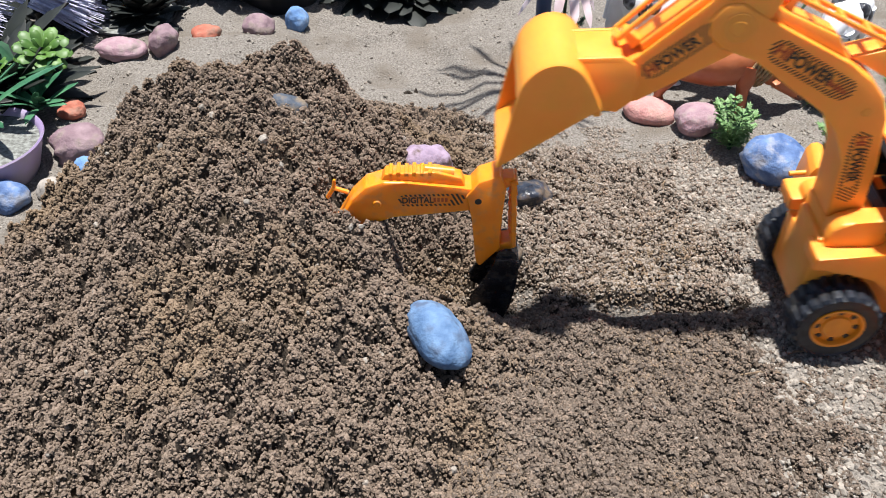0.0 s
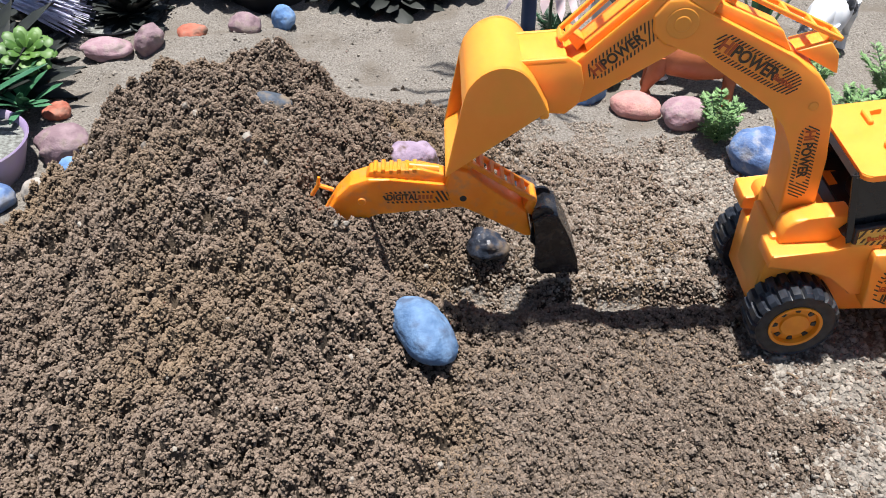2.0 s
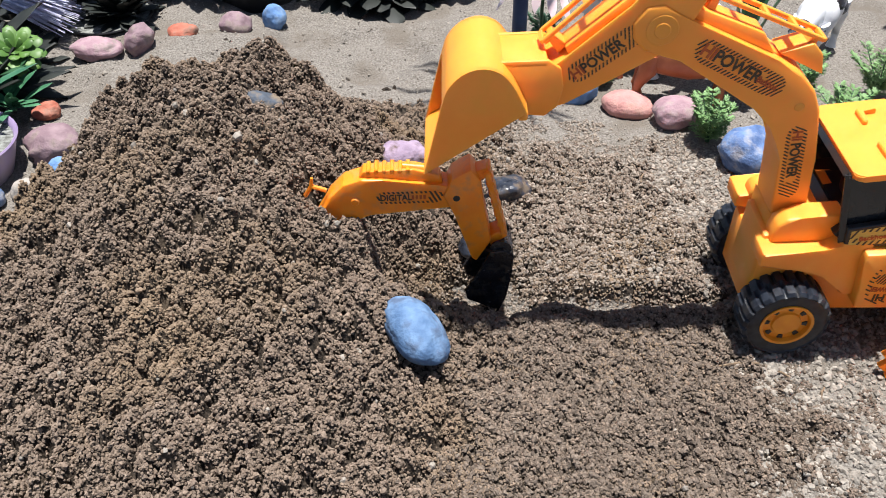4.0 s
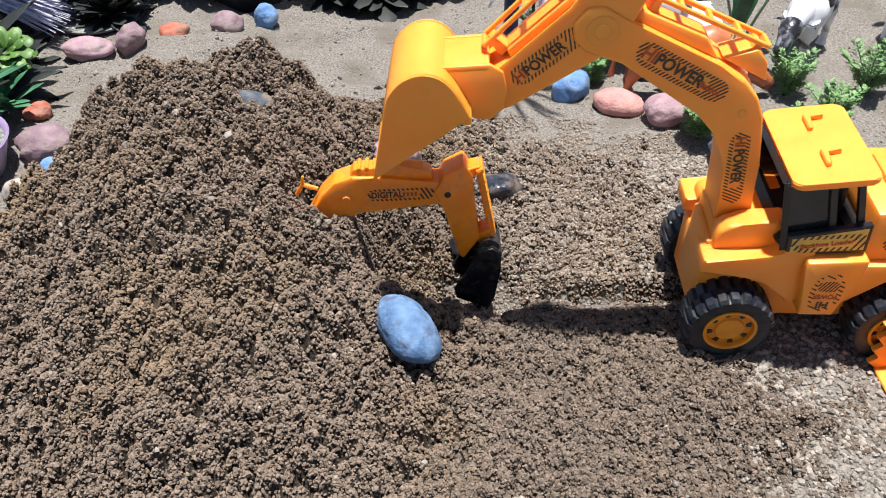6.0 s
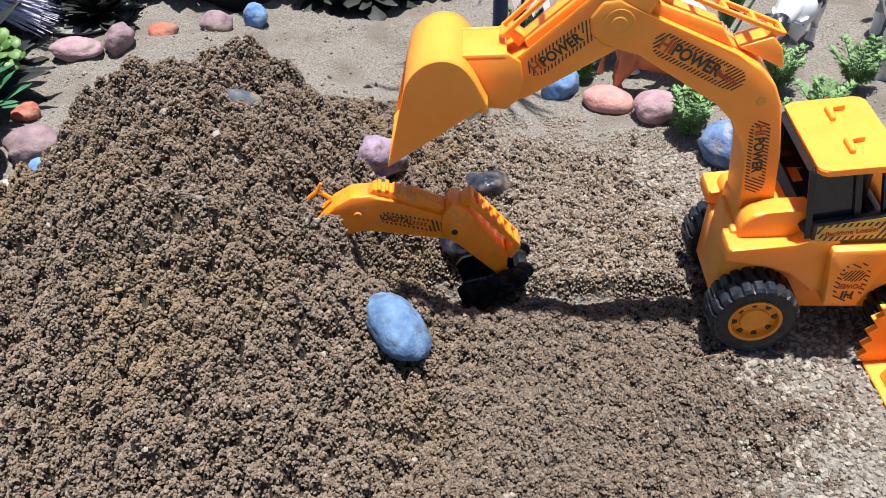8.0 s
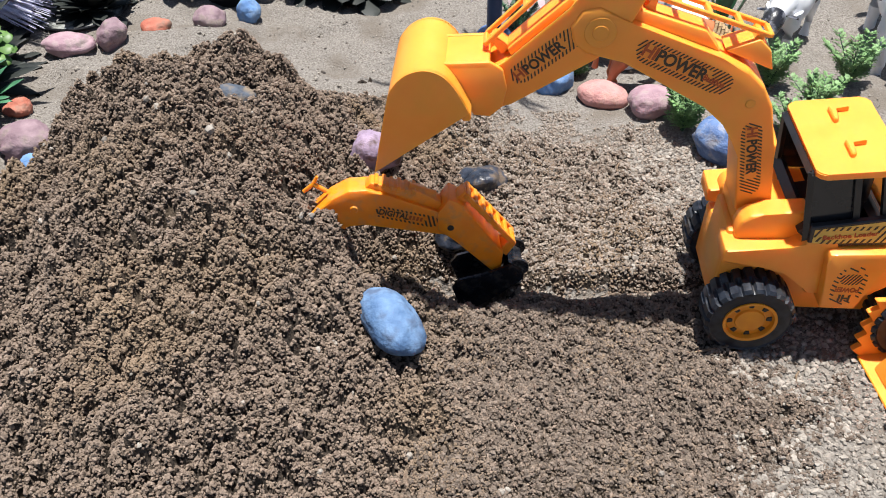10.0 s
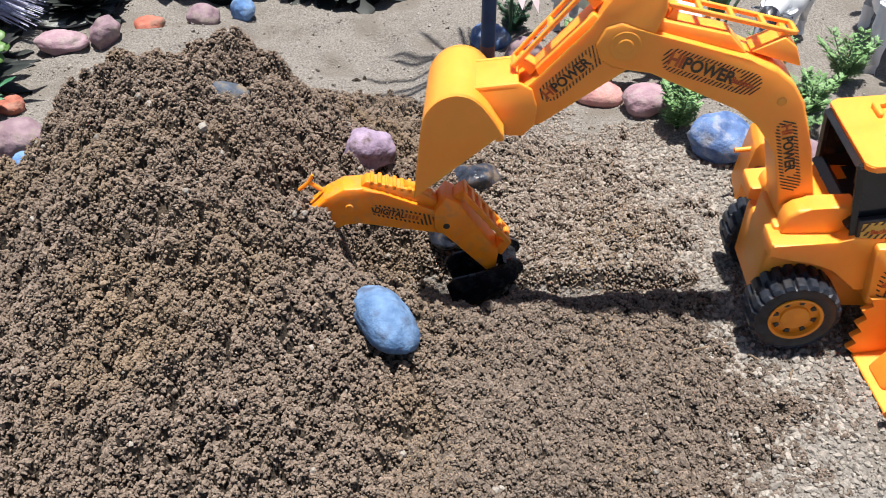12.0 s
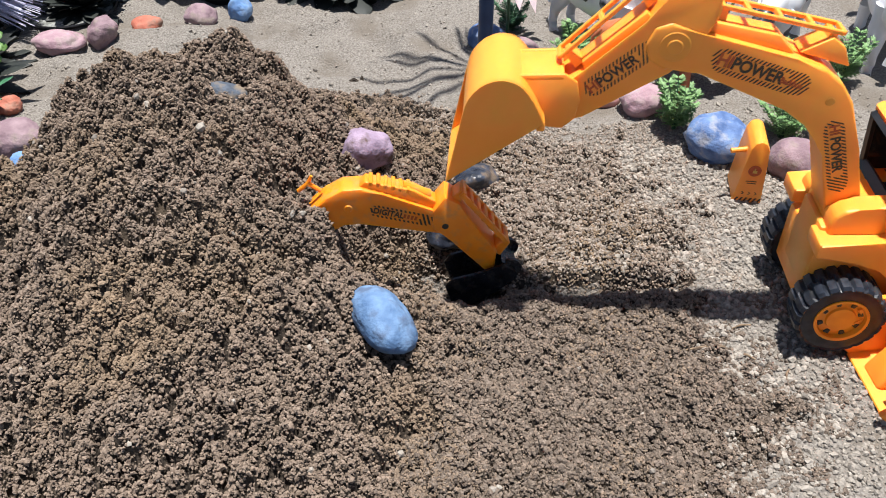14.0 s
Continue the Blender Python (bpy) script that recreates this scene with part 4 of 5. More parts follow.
def pot(x, y, r, h, mat, label, soil=True, name="plant_pot"):
    ob = thing(name, label, "pot", pose(x, y, surface(x, y) - 0.002), "pots")
    bm = bmesh.new()
    lathe(bm, [(0.0005, 0.001), (r * 0.74, 0.0), (r * 0.80, h * 0.2), (r * 0.96, h * 0.9), (r, h), (r * 0.985, h + 0.0012), (r * 0.95, h), (r * 0.91, h * 0.88), (r * 0.78, h * 0.3), (0.0005, h * 0.28)], 44)
    part("pot_body", bm, mat, ob)
    if soil:
        bm = bmesh.new()
        lathe(bm, [(0.0005, h * 0.30), (r * 0.80, h * 0.4), (r * 0.905, h * 0.86), (r * 0.5, h * 0.90), (0.0005, h * 0.92)], 36)
        part("soil", bm, M_SOIL, ob)
    return ob


def rosette(x, y, z, r, seed, label, tilt=(0, 0)):
    ob = thing("succulent", label, "plant", pose(x, y, z, tilt[0], tilt[1]), "plastic plants")
    rr = random.Random(seed)
    for ring, (n, up, k) in enumerate(((5, 1.6, 0.55), (7, 0.9, 0.8), (9, 0.4, 1.0), (9, 0.05, 1.0))):
        for i in range(n):
            a = 2 * math.pi * (i + 0.5 * (ring % 2)) / n + rr.uniform(-0.1, 0.1)
            bm = bmesh.new()
            d = Vector((math.cos(a), math.sin(a), up)).normalized()
            side = Vector((-math.sin(a), math.cos(a), 0))
            nn = side.cross(d)
            rows = []
            for j, (f, w) in enumerate(((0.1, 0.16), (0.45, 0.34), (0.75, 0.46), (0.92, 0.34), (1.0, 0.05))):
                p = d * r * k * f - nn * (-0.10 * r * f * f)
                rows.append([bm.verts.new(p - side * w * r * k / 2), bm.verts.new(p - nn * 0.07 * r), bm.verts.new(p + side * w * r * k / 2), bm.verts.new(p + nn * 0.04 * r)])
            for p, q in zip(rows, rows[1:]):
                for j in range(4):
                    bm.faces.new((p[j], p[(j + 1) % 4], q[(j + 1) % 4], q[j]))
            bm.faces.new(rows[-1])
            part("leaf", bm, M_SUCC, ob, angle=60)
    return ob


def spiky_plant(x, y, z, n, length, width, seed, mat, label, up=(0.3, 1.6), name="spiky_plant", curl=0.35, arc=(0, 360)):
    ob = thing(name, label, "plant", pose(x, y, z), "plastic plants")
    r = random.Random(seed)
    for i in range(n):
        a = radians(arc[0] + (arc[1] - arc[0]) * (i + r.random()) / n)
        bm = bmesh.new()
        blade(bm, (r.uniform(-0.004, 0.004), r.uniform(-0.004, 0.004), -0.004), (math.cos(a), math.sin(a), r.uniform(*up)), length * r.uniform(0.6, 1.0), width, curl * r.uniform(0.5, 1.3), 0.14, 7)
        part("leaf", bm, mat, ob, angle=60)
    return ob


def fibre_tuft(x, y, z, n, length, seed, label, arc):
    """A tuft of drooping pale fibres."""
    r = random.Random(seed)
    ob = thing("fibre_grass", label, "plant", pose(x, y, z), "plastic plants")
    bm = bmesh.new()
    for i in range(n):
        a = radians(r.uniform(*arc))
        l = length * r.uniform(0.7, 1.0)
        e = r.uniform(-0.15, 0.25)
        d = Vector((math.cos(a) * math.cos(e), math.sin(a) * math.cos(e), math.sin(e)))
        pts = [d * l * k + Vector((0, 0, -0.22 * l * k * k * math.cos(e))) for k in (0, 0.25, 0.5, 0.75, 1.0)]
        tube(bm, pts, [0.0008, 0.0007, 0.0007, 0.0006, 0.0004], 4)
    part("fibres", bm, M_FIBRE, ob)
    return ob


lilac_pot = pot(-0.330, 0.088, 0.046, 0.030, M_POT, "shallow lilac plastic pot filled with grey soil")
spiky_plant(-0.342, 0.110, 0.030, 14, 0.075, 0.008, 3, M_BLADE, "dark green spiky plastic plant in a lilac pot", (0.5, 2.2))
spiky_plant(-0.308, 0.148, 0.022, 18, 0.036, 0.006, 4, M_BLADE, "green aloe-like plastic plant", (0.3, 1.8))
rosette(-0.312, 0.186, 0.044, 0.022, 5, "light green plastic succulent rosette", (25, 15))
rosette(-0.336, 0.150, 0.044, 0.016, 6, "pale green plastic succulent rosette in shade", (10, -20))
spiky_plant(-0.326, 0.180, 0.028, 16, 0.048, 0.022, 8, M_LEAF_D, "dark green broad-leaved plastic plant", (0.4, 1.8))
# the next four are black filler, added to darken the shaded left edge
spiky_plant(-0.345, 0.165, 0.010, 30, 0.080, 0.014, 15, M_BLACKLEAF, "dense dark plastic foliage, filler for deep shade", (0.2, 2.2))
spiky_plant(-0.385, 0.130, 0.030, 26, 0.085, 0.014, 16, M_BLACKLEAF, "dense dark plastic foliage over the lilac pot, filler for shade", (0.3, 2.4))
spiky_plant(-0.372, 0.205, 0.0, 34, 0.095, 0.018, 18, M_BLACKLEAF, "dense dark plastic foliage, filler for deep shade", (0.3, 2.4))
spiky_plant(-0.345, 0.245, 0.0, 26, 0.050, 0.014, 19, M_BLACKLEAF, "low dark plastic foliage, filler for shade", (0.1, 1.4))
back_tray = pot(-0.290, 0.325, 0.043, 0.012, M_POT_D, "shallow black plastic tray filled with sand", False)
bm = bmesh.new()
lathe(bm, [(0.0005, 0.004), (0.036, 0.006), (0.0395, 0.0118), (0.02, 0.0128), (0.0005, 0.0135)], 36)
part("soil_fill", bm, M_SOIL, back_tray)
# three more black fillers, added for the shade at the back left
spiky_plant(-0.335, 0.362, 0.0, 36, 0.085, 0.016, 51, M_BLACKLEAF, "dark plastic foliage behind a tray, filler for shade", (0.3, 2.0))
spiky_plant(-0.385, 0.335, 0.0, 36, 0.085, 0.016, 52, M_BLACKLEAF, "dark plastic foliage behind pale fibres, filler for shade", (0.2, 1.6))
spiky_plant(-0.225, 0.40, 0.0, 30, 0.075, 0.016, 53, M_BLACKLEAF, "dark plastic foliage between pots, filler for shade", (0.3, 2.0))
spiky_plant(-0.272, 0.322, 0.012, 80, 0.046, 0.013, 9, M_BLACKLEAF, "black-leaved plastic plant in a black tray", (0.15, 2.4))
fibre_tuft(-0.418, 0.290, 0.058, 520, 0.118, 11, "tuft of pale lilac plastic fibres", (-14, 16))
fibre_tuft(-0.470, 0.262, 0.060, 300, 0.105, 12, "tuft of pale lilac plastic fibres hanging down", (-22, 14))
# black filler in place of the shade below the fibres
spiky_plant(-0.40, 0.25, 0.0, 26, 0.06, 0.014, 17, M_BLACKLEAF, "dark plastic leaves under pale fibres, filler for shade", (0.3, 1.6))
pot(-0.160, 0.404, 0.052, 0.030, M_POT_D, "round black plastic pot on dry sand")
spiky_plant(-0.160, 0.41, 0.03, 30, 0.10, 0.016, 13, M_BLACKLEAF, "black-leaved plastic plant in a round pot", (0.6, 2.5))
# four low clumps of black blades along the back
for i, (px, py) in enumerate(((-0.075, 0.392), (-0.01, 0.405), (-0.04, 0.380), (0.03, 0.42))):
    spiky_plant(px, py, 0.006, 30, 0.062, 0.020, 20 + i, M_BLACKLEAF, "low mass of black drooping blades", (0.0, 1.2))
fern_plant(0.214, 0.116, 0.050, 0.022, 31, M_LEAF, "green plastic cedar sprig on dry sand", 11)
fern_plant(0.292, 0.104, 0.042, 0.026, 32, M_LEAF, "low green plastic cedar sprig behind a stone", 9)
fern_plant(0.300, 0.178, 0.052, 0.022, 33, M_LEAF, "green plastic cedar sprig beside the brown bull", 10)
fern_plant(0.318, 0.128, 0.040, 0.028, 34, M_LEAF, "bushy green plastic cedar sprig", 10)
fern_plant(0.362, 0.172, 0.050, 0.026, 35, M_LEAF, "tall green plastic cedar sprig", 10)
fern_plant(0.160, 0.245, 0.040, 0.020, 36, M_LEAF, "small green plastic sprig on dry sand", 8)
fern_plant(0.150, 0.218, 0.034, 0.018, 38, M_LEAF, "small green sprig beside stones", 7)
fern_plant(0.112, 0.300, 0.040, 0.022, 37, M_LEAF_D, "dark green plastic sprig at the pole's foot", 8)

# ---- pole with pale petals ----
pole = thing("garden_pole", "dark navy painted pole standing in the sand", "pole", pose(0.0795, 0.217, surface(0.0795, 0.217) - 0.004))
bm = bmesh.new()
lathe(bm, [(0.0060, 0.022), (0.0060, 0.16), (0.0054, 0.163)], 24)
part("shaft", bm, M_POLE, pole)
bm = bmesh.new()
lathe(bm, [(0.0058, 0), (0.0062, 0.001), (0.0062, 0.0225), (0.0058, 0.0232)], 24)
part("foot_sleeve", bm, M_NOSE, pole, "dark red-brown foot")
for i in range(21):
    a = 2 * math.pi * (i + 0.3 * (i % 3)) / 21
    bm = bmesh.new()
    blade(bm, (0, 0, 0.158), (math.cos(a), math.sin(a), 0.35 + 0.1 * (i % 3)), 0.064 + 0.034 * max(0.0, -math.cos(a)), 0.0046, 0.55, 0.07, 7)
    part("frond", bm, M_PETAL, pole, "long pale drooping frond", angle=60)
flower = thing("paper_flower", "pale pink paper flower with long drooping petals", "flower", pose(0.104, 0.268, 0.082))
rr = random.Random(4)
for i in range(13):
    a = 2 * math.pi * i / 13
    bm = bmesh.new()
    blade(bm, (0.004 * math.cos(a), 0.004 * math.sin(a), 0), (math.cos(a), math.sin(a), -0.55 - 0.5 * rr.random()), 0.050 * rr.uniform(0.8, 1.1), 0.0085, 0.25, 0.07, 6)
    part("petal", bm, M_PETAL, flower, angle=60)
bm = bmesh.new()
lathe(bm, [(0.0012, -0.086), (0.0016, -0.03), (0.0012, 0.0)], 8)
part("flower_stem", bm, M_LEAF_D, flower)
bm = bmesh.new()
lathe(bm, [(0.0005, -0.004), (0.006, -0.002), (0.007, 0.003), (0.0005, 0.006)], 18)
part("flower_centre", bm, M_LEAF_D, flower)
agave = spiky_plant(0.290, 0.278, 0.0, 5, 0.10, 0.012, 44, M_LEAF_D, "stiff dark green plastic blades standing in sand", (3.0, 7.0), curl=0.1)


# ---- toy animals ----
def quadruped(name, label, at, scale, mat, leg_mat, head_mat, head_drop, muzzle_mat, horn=None, horn_mat=None, patches=0, rope=False, seed=1, head_size=1.0, forehead=False):
    """A cattle figurine facing +x, 0.11 long before scaling."""
    ob = thing(name, label, "toy animal", at, "toy animals")
    S = Matrix.Scale(scale, 4)

    def add(n, bm, m, parent=ob, lab=""):
        bm.transform(S)
        return part(n, bm, m, parent, lab, angle=60)

    bm = bmesh.new()
    tube(bm, [(-0.047, 0, 0.052), (-0.043, 0, 0.053), (-0.034, 0, 0.052), (-0.018, 0, 0.049), (0.002, 0, 0.047), (0.018, 0, 0.050), (0.030, 0, 0.054), (0.040, 0, 0.056), (0.045, 0, 0.056)],
         [(0.004, 0.006), (0.011, 0.014), (0.0155, 0.018), (0.0165, 0.0195), (0.0175, 0.021), (0.018, 0.022), (0.0165, 0.022), (0.011, 0.016), (0.005, 0.008)], 18)
    hz = 0.060 - head_drop
    tube(bm, [(0.026, 0, 0.056), (0.042, 0, 0.060 - head_drop * 0.25), (0.054, 0, 0.062 - head_drop * 0.65), (0.060, 0, hz + 0.002)], [(0.013, 0.019), (0.0115, 0.017), (0.010, 0.0135), (0.008, 0.010)], 16)
    body = add("body", bm, mat)
    bm = bmesh.new()
    tube(bm, [(0.054, 0, hz + 0.006), (0.060, 0, hz + 0.005), (0.067, 0, hz + 0.001), (0.076, 0, hz - 0.006), (0.083, 0, hz - 0.011), (0.086, 0, hz - 0.013)],
         [(0.005, 0.006), (0.0098, 0.0105), (0.0100, 0.0105), (0.0072, 0.0080), (0.0066, 0.0066), (0.003, 0.003)], 16)
    head = add("head", bm, head_mat)
    bm = bmesh.new()
    tube(bm, [(0.0805, 0, hz - 0.0095), (0.0845, 0, hz - 0.012), (0.0880, 0, hz - 0.0145)], [0.0068, 0.0066, 0.0035], 14)
    add("muzzle", bm, muzzle_mat, head)
    for s in (-1, 1):
        bm = bmesh.new()
        blade(bm, (0.058 * 1, s * 0.008, hz + 0.007), (-0.2, s, 0.1), 0.012, 0.007, 0.2, 0.2, 4)
        add("ear", bm, head_mat, head)
        bm = bmesh.new()
        bmesh.ops.create_uvsphere(bm, u_segments=10, v_segments=8, radius=0.0016, matrix=Matrix.Translation((0.0695, s * 0.0086, hz + 0.003)))
        add("eye", bm, M_PATCH, head)
        if horn:
            bm = bmesh.new()
            tube(bm, [(0.058, s * 0.006, hz + 0.012), (0.058, s * horn * 0.5, hz + 0.015), (0.060, s * horn * 0.9, hz + 0.021), (0.062, s * horn * 0.95, hz + 0.028)], [0.0030, 0.0028, 0.0020, 0.0006], 10)
            add("horn", bm, horn_mat, head)
    for x, s, back in ((-0.036, -1, 1), (-0.034, 1, 1), (0.030, -1, 0), (0.032, 1, 0)):
        bm = bmesh.new()
        k = -0.006 if back else 0.003
        tube(bm, [(x + 0.004, s * 0.0085, 0.052), (x + 0.002, s * 0.0105, 0.036), (x + k * 0.6, s * 0.0105, 0.025), (x + k, s * 0.0105, 0.014), (x + k * 0.6, s * 0.0105, 0.005), (x + k * 0.6 + 0.001, s * 0.0105, 0.0)],
             [(0.0085, 0.0105), (0.0072, 0.0085), (0.0048, 0.0050), (0.0040, 0.0040), (0.0042, 0.0042), (0.0054, 0.0054)], 12)
        add("leg", bm, leg_mat)
    bm = bmesh.new()
    tube(bm, [(-0.046, 0, 0.060), (-0.0535, 0.001, 0.052), (-0.055, 0.002, 0.036), (-0.056, 0.003, 0.022)], [0.0022, 0.0016, 0.0016, 0.0032], 8)
    add("tail", bm, mat)
    if rope:
        for i in range(6):
            k = i / 5
            bm = bmesh.new()
            m = pose(0.035 + 0.015 * k, 0, 0.0585 - head_drop * (0.16 + 0.38 * k), 0, 90 + 22 + 10 * k, 0)
            for j in range(28):
                a0, a1 = 2 * math.pi * j / 28, 2 * math.pi * (j + 1) / 28
                ru, ra = 0.0215 - 0.004 * k, 0.0155 - 0.002 * k
                tube(bm, [m @ Vector((ru * math.cos(a), ra * math.sin(a), 0)) for a in (a0, a1)], [0.0016, 0.0019 if j % 2 else 0.0013], 6)
            add("rope_turn", bm, M_ROPE, body, "jute rope wound round the neck")
    r = random.Random(seed)
    for i in range(patches):
        bm = bmesh.new()
        bmesh.ops.create_icosphere(bm, subdivisions=3, radius=1)
        c = Vector((r.uniform(-0.036, 0.03), r.choice((-1, 1)) * 0.0095, 0.053 + r.uniform(-0.006, 0.010)))
        o = Vector((r.uniform(-9, 9), 0, 0))
        for v in bm.verts:
            k = 1 + 0.5 * noise.noise(v.co * 1.3 + o)
            v.co = c + Vector((v.co.x * 0.0085 * k, v.co.y * 0.0092, v.co.z * 0.0085 * k))
        add("patch", bm, M_PATCH, body, "black painted patch")
    if head_size != 1.0:
        grow = Matrix.Translation(Vector((0.056, 0, hz + 0.004)) * scale) @ Matrix.Scale(head_size, 4) @ Matrix.Translation(-Vector((0.056, 0, hz + 0.004)) * scale)
        for o in [head] + list(head.children):
            o.data.transform(grow)
    if forehead:
        bm = bmesh.new()
        bmesh.ops.create_icosphere(bm, subdivisions=3, radius=1)
        spot = pose(0.0665, 0, hz + 0.0085, 0, 32, 0)
        for v in bm.verts:
            v.co = spot @ Vector((v.co.x * 0.0060, v.co.y * 0.0050 * (1 + 0.3 * math.cos(5 * math.atan2(v.co.y, v.co.x))), v.co.z * 0.0030))
        ob_spot = add("patch", bm, M_PATCH, head, "black painted forehead")
        if head_size != 1.0:
            ob_spot.data.transform(grow)
    return ob


quadruped("toy_bull", "brown plastic toy bull grazing, with rope round its neck", pose(0.208, 0.181, surface(0.208, 0.181) - 0.001, 0, 0, -7), 0.88, M_BULL, M_BULL, M_BULL, 0.026, M_NOSE, 0.014, M_BULL, rope=True)
quadruped("toy_cow", "white plastic toy cow with black horns and patches", pose(0.185, 0.265, surface(0.185, 0.265) - 0.001, 0, 0, -50), 1.06, M_WHITE, M_WHITE, M_WHITE, 0.008, M_WHITE, 0.020, M_PATCH, patches=6, seed=3, head_size=1.4, forehead=True)
quadruped("toy_calf", "white plastic toy calf with a black head, grazing", pose(0.338, 0.250, surface(0.338, 0.250) - 0.001, 0, 0, -128), 0.86, M_WHITE, M_WHITE, M_PATCH, 0.010, M_PATCH, patches=7, seed=8)
quadruped("toy_horse", "white plastic toy cow standing on dry sand", pose(0.425, 0.235, surface(0.425, 0.235) - 0.001, 0, 0, 70), 1.2, M_WHITE, M_WHITE, M_WHITE, 0.0, M_WHITE, patches=3, seed=12)

# ---- yellow post ----
post = thing("toy_post", "yellow plastic toy barrier post with a small lever", "toy post", pose(0.2415, 0.031, surface(0.2415, 0.031), 0, 0, -12))
bm = bmesh.new()
side = [(-0.0105, 0), (0.0105, 0), (0.0075, 0.030), (0.0066, 0.040), (0.0040, 0.0445), (0, 0.046), (-0.0040, 0.0445), (-0.0066, 0.040), (-0.0075, 0.030)]
prism(bm, [(x * 0.92, z * 1.06) for x, z in side], -0.006, 0.024, 0.0012, 2)
bm.transform(pose(0, 0, 0, 0, 0, 0))
pbody = part("post_body", bm, M_YELLOW, post)
bm = bmesh.new()
tube(bm, [(-0.0045, 0.004, 0.037), (-0.0165, 0.002, 0.0355)], [0.0017, 0.0017], 12)
part("lever", bm, M_YELLOW, post)
bm = bmesh.new()
lathe(bm, [(0.0042, 0), (0.0042, 0.0002)], 24)
disc = part("round_label", bm, M_RED, pbody, "red round label", at=pose(0, -0.0061, 0.0265, 90, 0, 0))
bm = bmesh.new()
box(bm, -0.0012, 0.0016, -0.0016, 0.0004, 0, 0.0004)
box(bm, -0.0004, 0.0004, 0, 0.002, 0, 0.0004)
part("label_print", bm, M_STICK, pbody, smooth=False, at=pose(0, -0.0061, 0.0265, 90, 0, 0))
bm = bmesh.new()
for i in range(2):
    box(bm, -0.004 + 0.001 * i, 0.003, -0.0006 - 0.0016 * i, -0.0001 - 0.0016 * i, 0, 0.0002)
part("small_print", bm, M_INK, pbody, smooth=False, at=pose(0, -0.0061, 0.0185, 90, 0, 0))
part("sticker_print", hatch(0.0185, 0.0035, 0.003, 0.0013), M_INK, pbody, "black hatched stripe", smooth=False, at=pose(0, -0.0061, 0.003, 90, 0, 0))
bm = bmesh.new()
for i in range(3):
    for s in (-1, 1):
        p = [(-0.005 + 0.0042 * i, 0.0012 * s), (-0.0042 + 0.0042 * i, 0.0012 * s), (-0.003 + 0.0042 * i, 0), (-0.0038 + 0.0042 * i, 0)]
        vs = [bm.verts.new((x, y, 0.0002)) for x, y in p]
        bm.faces.new(vs)
part("arrows", bm, M_INK, pbody, smooth=False, at=pose(0, -0.0061, 0.0085, 90, 0, 0))

# ---- loader bucket at the edge ----
loader = thing("toy_loader", "yellow plastic toy loader with a saw-edged front bucket", "toy loader", pose(0.2515, -0.136, surface(0.2515, -0.136) + 0.001))
bm = bmesh.new()
shell = [(0.000, 0.000), (0.020, 0.000), (0.029, 0.006), (0.033, 0.018), (0.031, 0.034), (0.026, 0.042), (0.024, 0.0415), (0.0285, 0.033), (0.0305, 0.018), (0.027, 0.0085), (0.019, 0.003), (0.000, 0.0016)]
prism(bm, shell, -0.0225, 0.0225, 0.0005, 1)
lb = part("bucket", bm, M_YELLOW, loader)
saw = [(0.001, 0.001), (-0.0045, 0.006), (0.001, 0.0095), (-0.0050, 0.0150), (0.001, 0.0185), (-0.0050, 0.0245), (0.001, 0.0280), (-0.0050, 0.0345), (0.0015, 0.0370), (-0.0030, 0.0430)]
for s in (-1, 1):
    bm = bmesh.new()
    y0, y1 = sorted((s * 0.0255, s * 0.0222))
    prism(bm, saw + [(0.026, 0.0425), (0.032, 0.034), (0.0335, 0.018), (0.029, 0.005), (0.020, 0.0005)], y0, y1, 0.0005, 1)
    part("side_plate", bm, M_YELLOW, lb, "saw-edged side plate")
bm = bmesh.new()
prism(bm, [(0.004, 0.0015), (0.024, 0.0015), (0.030, 0.014), (0.026, 0.021), (0.012, 0.0175)], -0.0050, 0.0130, 0.0022, 3)
part("rib_block", bm, M_YELLOW, lb)
bm = bmesh.new()
prism(bm, [(0.006, 0.0015), (0.024, 0.0015), (0.030, 0.012), (0.024, 0.012)], -0.0215, -0.0120, 0.0016, 2)
part("rib_block", bm, M_YELLOW, lb)
bm = bmesh.new()
lathe(bm, [(0.0060, -0.008), (0.0100, -0.008), (0.0115, -0.0065), (0.0115, 0.0065), (0.0100, 0.008), (0.0060, 0.008)], 28, pose(0.030, 0.010, 0.034) @ ALONG_Y)
part("hinge_ring", bm, M_YELLOW, lb)
for s in (-1, 1):
    bm = bmesh.new()
    prism(bm, [(0.020, 0.010), (0.026, 0.020), (0.060, 0.040), (0.070, 0.040), (0.068, 0.034), (0.030, 0.010)], s * 0.020 - 0.003, s * 0.020 + 0.003, 0.0012, 2)
    part("loader_arm", bm, M_YELLOW, loader)
bm = bmesh.new()
box(bm, 0.055, 0.15, -0.028, 0.028, 0.016, 0.046, 0.004)
part("loader_body", bm, M_YELLOW, loader)
for x in (0.075, 0.13):
    for s in (-1, 1):
        bm = bmesh.new()
        lathe(bm, [(0.010, -0.007), (0.019, -0.007), (0.021, -0.005), (0.021, 0.005), (0.019, 0.007), (0.010, 0.007)], 30, pose(x, s * 0.034, 0.021) @ ALONG_Y)
        part("wheel", bm, M_RUBBER, loader, "black rubber wheel")

